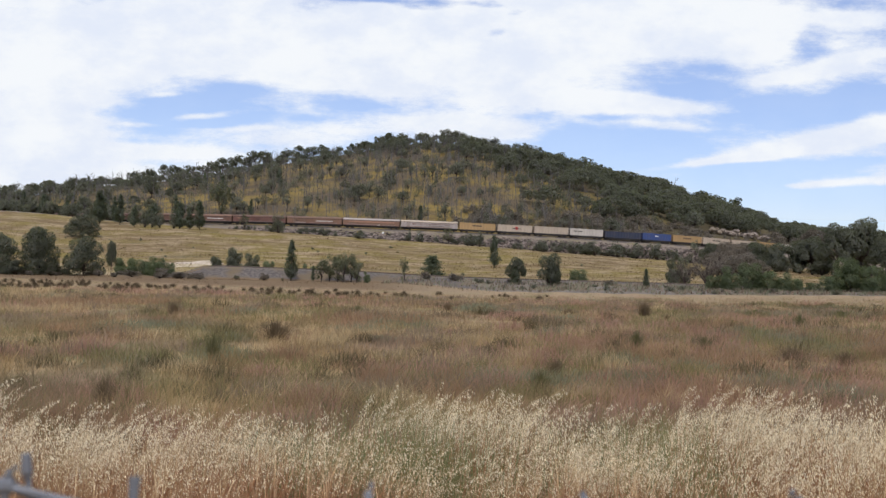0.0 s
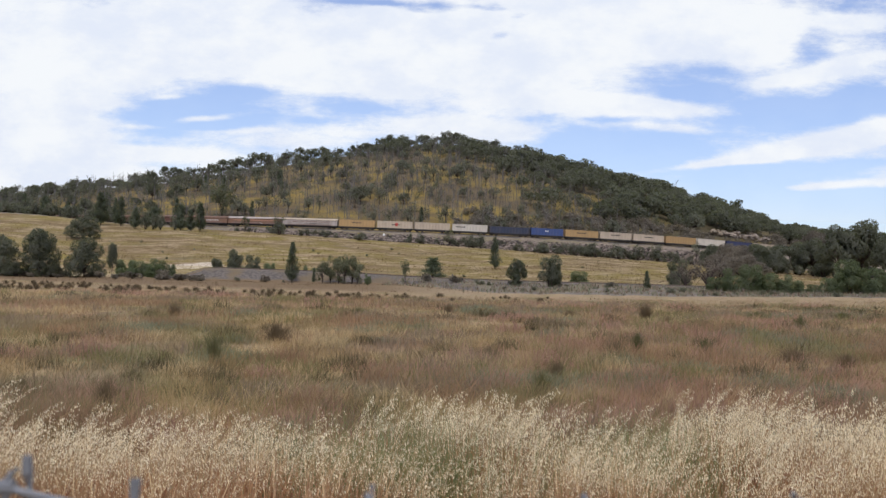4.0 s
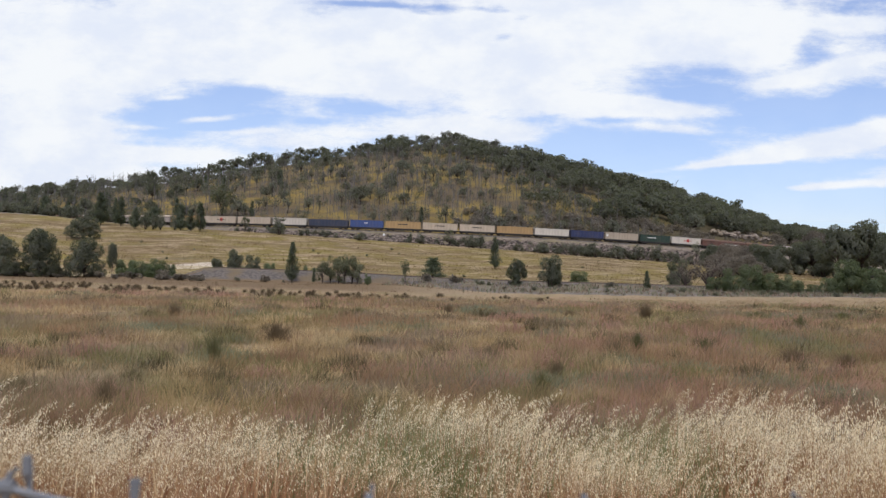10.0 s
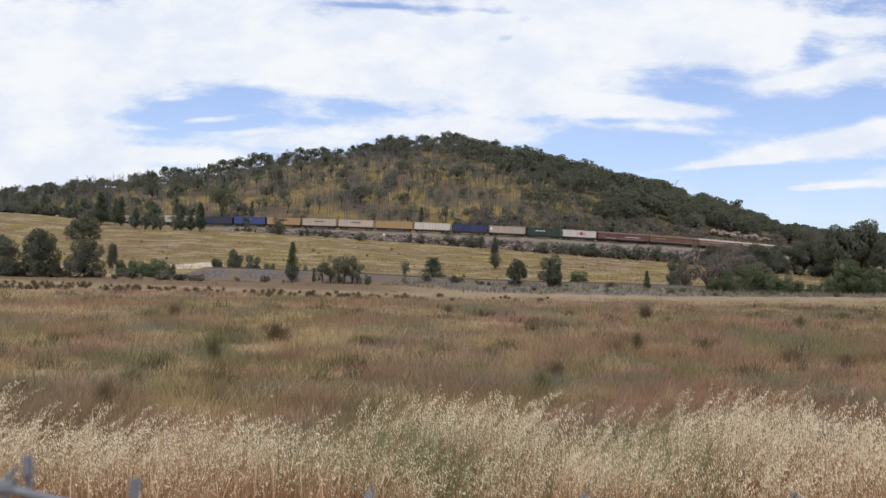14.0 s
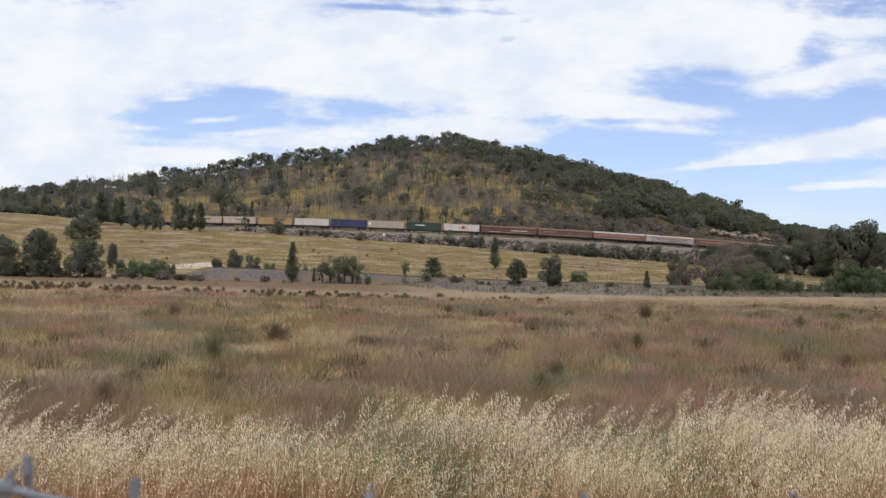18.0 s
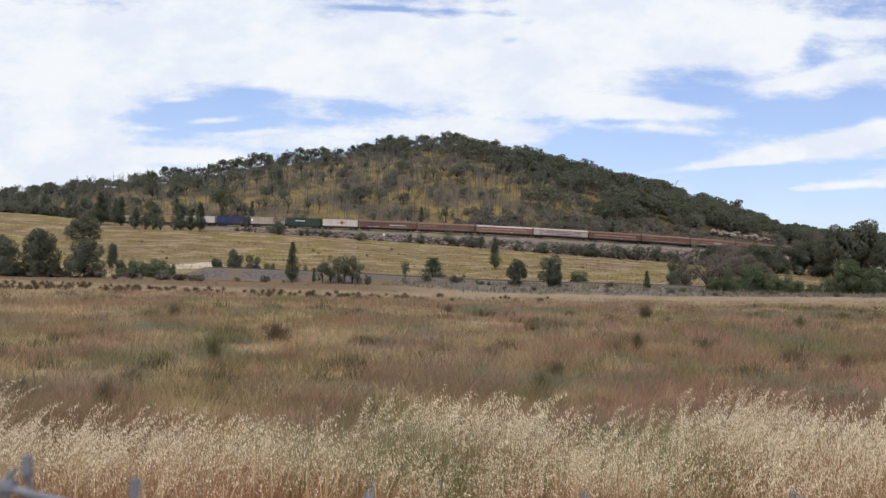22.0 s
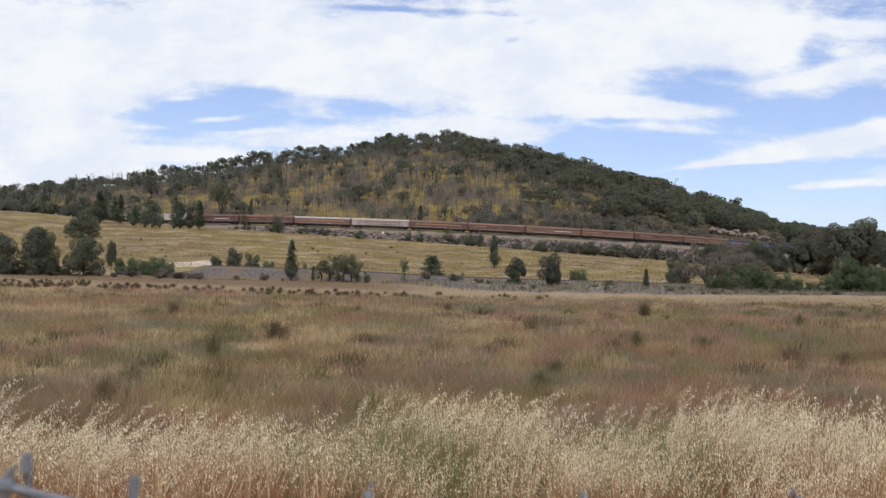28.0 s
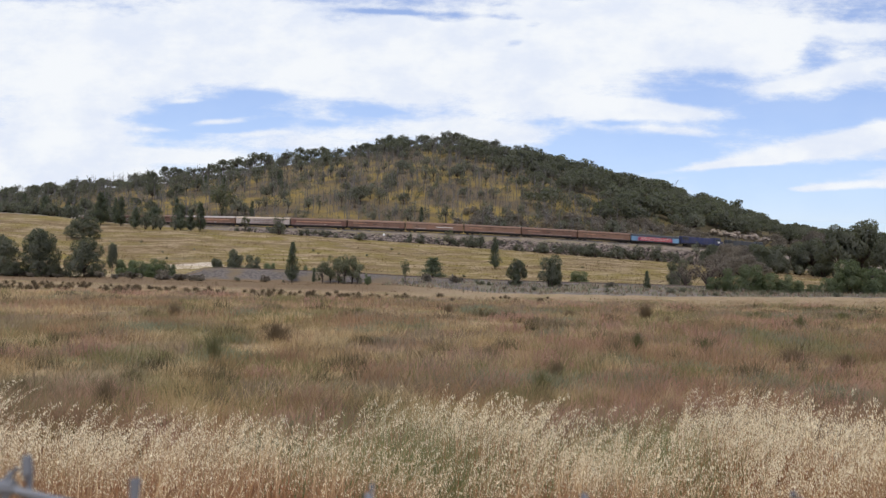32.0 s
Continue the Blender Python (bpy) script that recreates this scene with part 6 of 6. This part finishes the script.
for i, (a, p, paint, roof, kind) in enumerate(VANS):
    tags = {"": [("peach", -8, -3.5, 2.5, 3.1, 1), ("black", -1.0, 0.5, 2.3, 2.7, 1), ("faded", -6, 8, 1.1, 1.7, 1)],
            "marks": [("off_white", 0.5, 6.5, 2.1, 2.7, 1), ("pale", -7, -3, 1.2, 1.8, 1), ("faded", -2, 8, 1.1, 1.7, 1), ("black", -6.5, -5.5, 2.2, 2.8, 1)],
            "rows": [("peach", -8, 8, 2.3, 3.3, 1), ("off_white", 2, 3, 1.2, 1.6, 1), ("faded", -8.5, 1.5, 1.05, 1.9, 1), ("faded", 4, 8.5, 1.05, 1.8, 1)],
            "dark": [("red_brown", -6, -4.5, 2.3, 3.0, 1), ("black", -2, 5, 1.7, 2.0, 1), ("faded", -8, 8, 1.05, 1.6, 1), ("red_brown", -3, 7, 2.6, 2.9, 1)]}[kind]
    name = {"pale": "faded grey-pink", "tan": "tan-brown", "brown": "rust-brown", "red_brown": "red-brown"}[paint]
    text = name + " covered goods van" + {"": " with stained side doors", "marks": " with pale painted scrawl", "rows": " with a row of pale painted marks", "dark": " with dark painted scrawl"}[kind]
    moving.append((van(p, paint, roof, text, i, tags), a + p / 2))
w = van(19.8, "sky", "slate", "blue-ended goods van covered in purple and pink painting", 77,
        [("purple", -7.2, 7.2, 1.0, 3.45, 1), ("pink", -7.0, 7.1, 1.1, 3.3, 2), ("navy", -6.8, 6.9, 1.0, 3.4, 3), ("off_white", -6.0, 6.0, 1.3, 3.2, 4), ("red", -6.5, 6.6, 1.2, 3.3, 3)])
moving.append((w, 417.3 + 9.9))
moving.append((locomotive("navy", "dark navy diesel locomotive with a long hood"), 437.1 + 10.2))
moving.append((locomotive("slate", "dark slate-grey diesel locomotive at the end of the train"), 457.5 + 10.2))


def bird():
    b = thing("bird", "small dark bird flying past", "bird")
    M["feather"] = mat_bark("dark_grey_feathers", (0.03, 0.03, 0.035), (0.09, 0.085, 0.08))
    body = Shape().tube([(-0.085, 0, 0), (-0.065, 0, 0.004), (-0.02, 0, 0), (0.04, 0, 0.002), (0.10, 0, 0.006)], [0.004, 0.017, 0.024, 0.014, 0.003], 10)
    part("body", body, M["feather"], b)
    part("tail", Shape().add([(0.08, -0.01, 0.005), (0.08, 0.01, 0.005), (0.15, 0.03, 0.008), (0.15, -0.03, 0.008)], [(0, 1, 2, 3)]), M["feather"], b)
    wings = []
    for sgn in (-1, 1):
        v = [(-0.04, 0, 0), (-0.055, 0.09 * sgn, 0.006), (0.03, 0.20 * sgn, 0), (0.02, 0.09 * sgn, 0.004), (0.035, 0, 0)]
        v += [(p[0], p[1], p[2] - 0.006) for p in v]
        f = [(0, 1, 2, 3, 4), (9, 8, 7, 6, 5)] + [(k, k + 5, (k + 1) % 5 + 5, (k + 1) % 5) for k in range(5)]
        wings.append((part("wing", Shape().add(v, f), M["feather"], b, at=pose(0, 0.012 * sgn, 0.008)), sgn))
    return b, wings


flyer, flyer_wings = bird()


def on_track(s):
    x, y, z, h = track(s)
    grade = (rail_z(s + 2) - rail_z(s - 2)) / 4
    return pose(x, y, z + 0.0, 0, -math.degrees(math.atan(grade)), math.degrees(h))


def motions():
    for ob, s in moving:
        walk(ob, [(t, on_track(s - SPEED * t)) for t in range(0, 33, 2)])
    walk(clouds, [(t, pose(22 * t / 32, 44 * t / 32, CLOUD_Z)) for t in range(0, 33, 8)])
    heights = ((0, 3.2), (8, 3.6), (13.2, 4.05), (13.4, 4.22), (13.5, 4.42), (13.6, 4.85), (14, 6.0), (18, 12.0), (32, 24.0))
    walk(flyer, [(t, pose(0.3 - 22.9 * (t - 13.5), 20.0, z, 0, 6, 0)) for t, z in heights])
    for wing, sgn in flyer_wings:
        walk(wing, [(t, pose(0, 0.012 * sgn, 0.008, sgn * 34 * math.sin(t * 31.4 + 0.8))) for t in [0] + [13 + 0.05 * i for i in range(21)] + [32]])
    for ob, x, y, turn, ph in oat_clumps:
        rows = []
        for i in range(65):
            t = i * 0.5
            gust = 0.5 + 0.5 * math.sin(0.55 * t - 0.8 * x + 0.5 * y)
            bend = 0.5 + 3.6 * gust * (0.6 + 0.4 * math.sin(2.1 * t + ph)) + 1.2 * math.sin(3.3 * t + 2 * ph - x)
            rows.append((t, pose(x, y, -0.01, 1.3 * math.sin(1.7 * t + ph), bend, turn * 0.5)))
        walk(ob, rows)


motions()
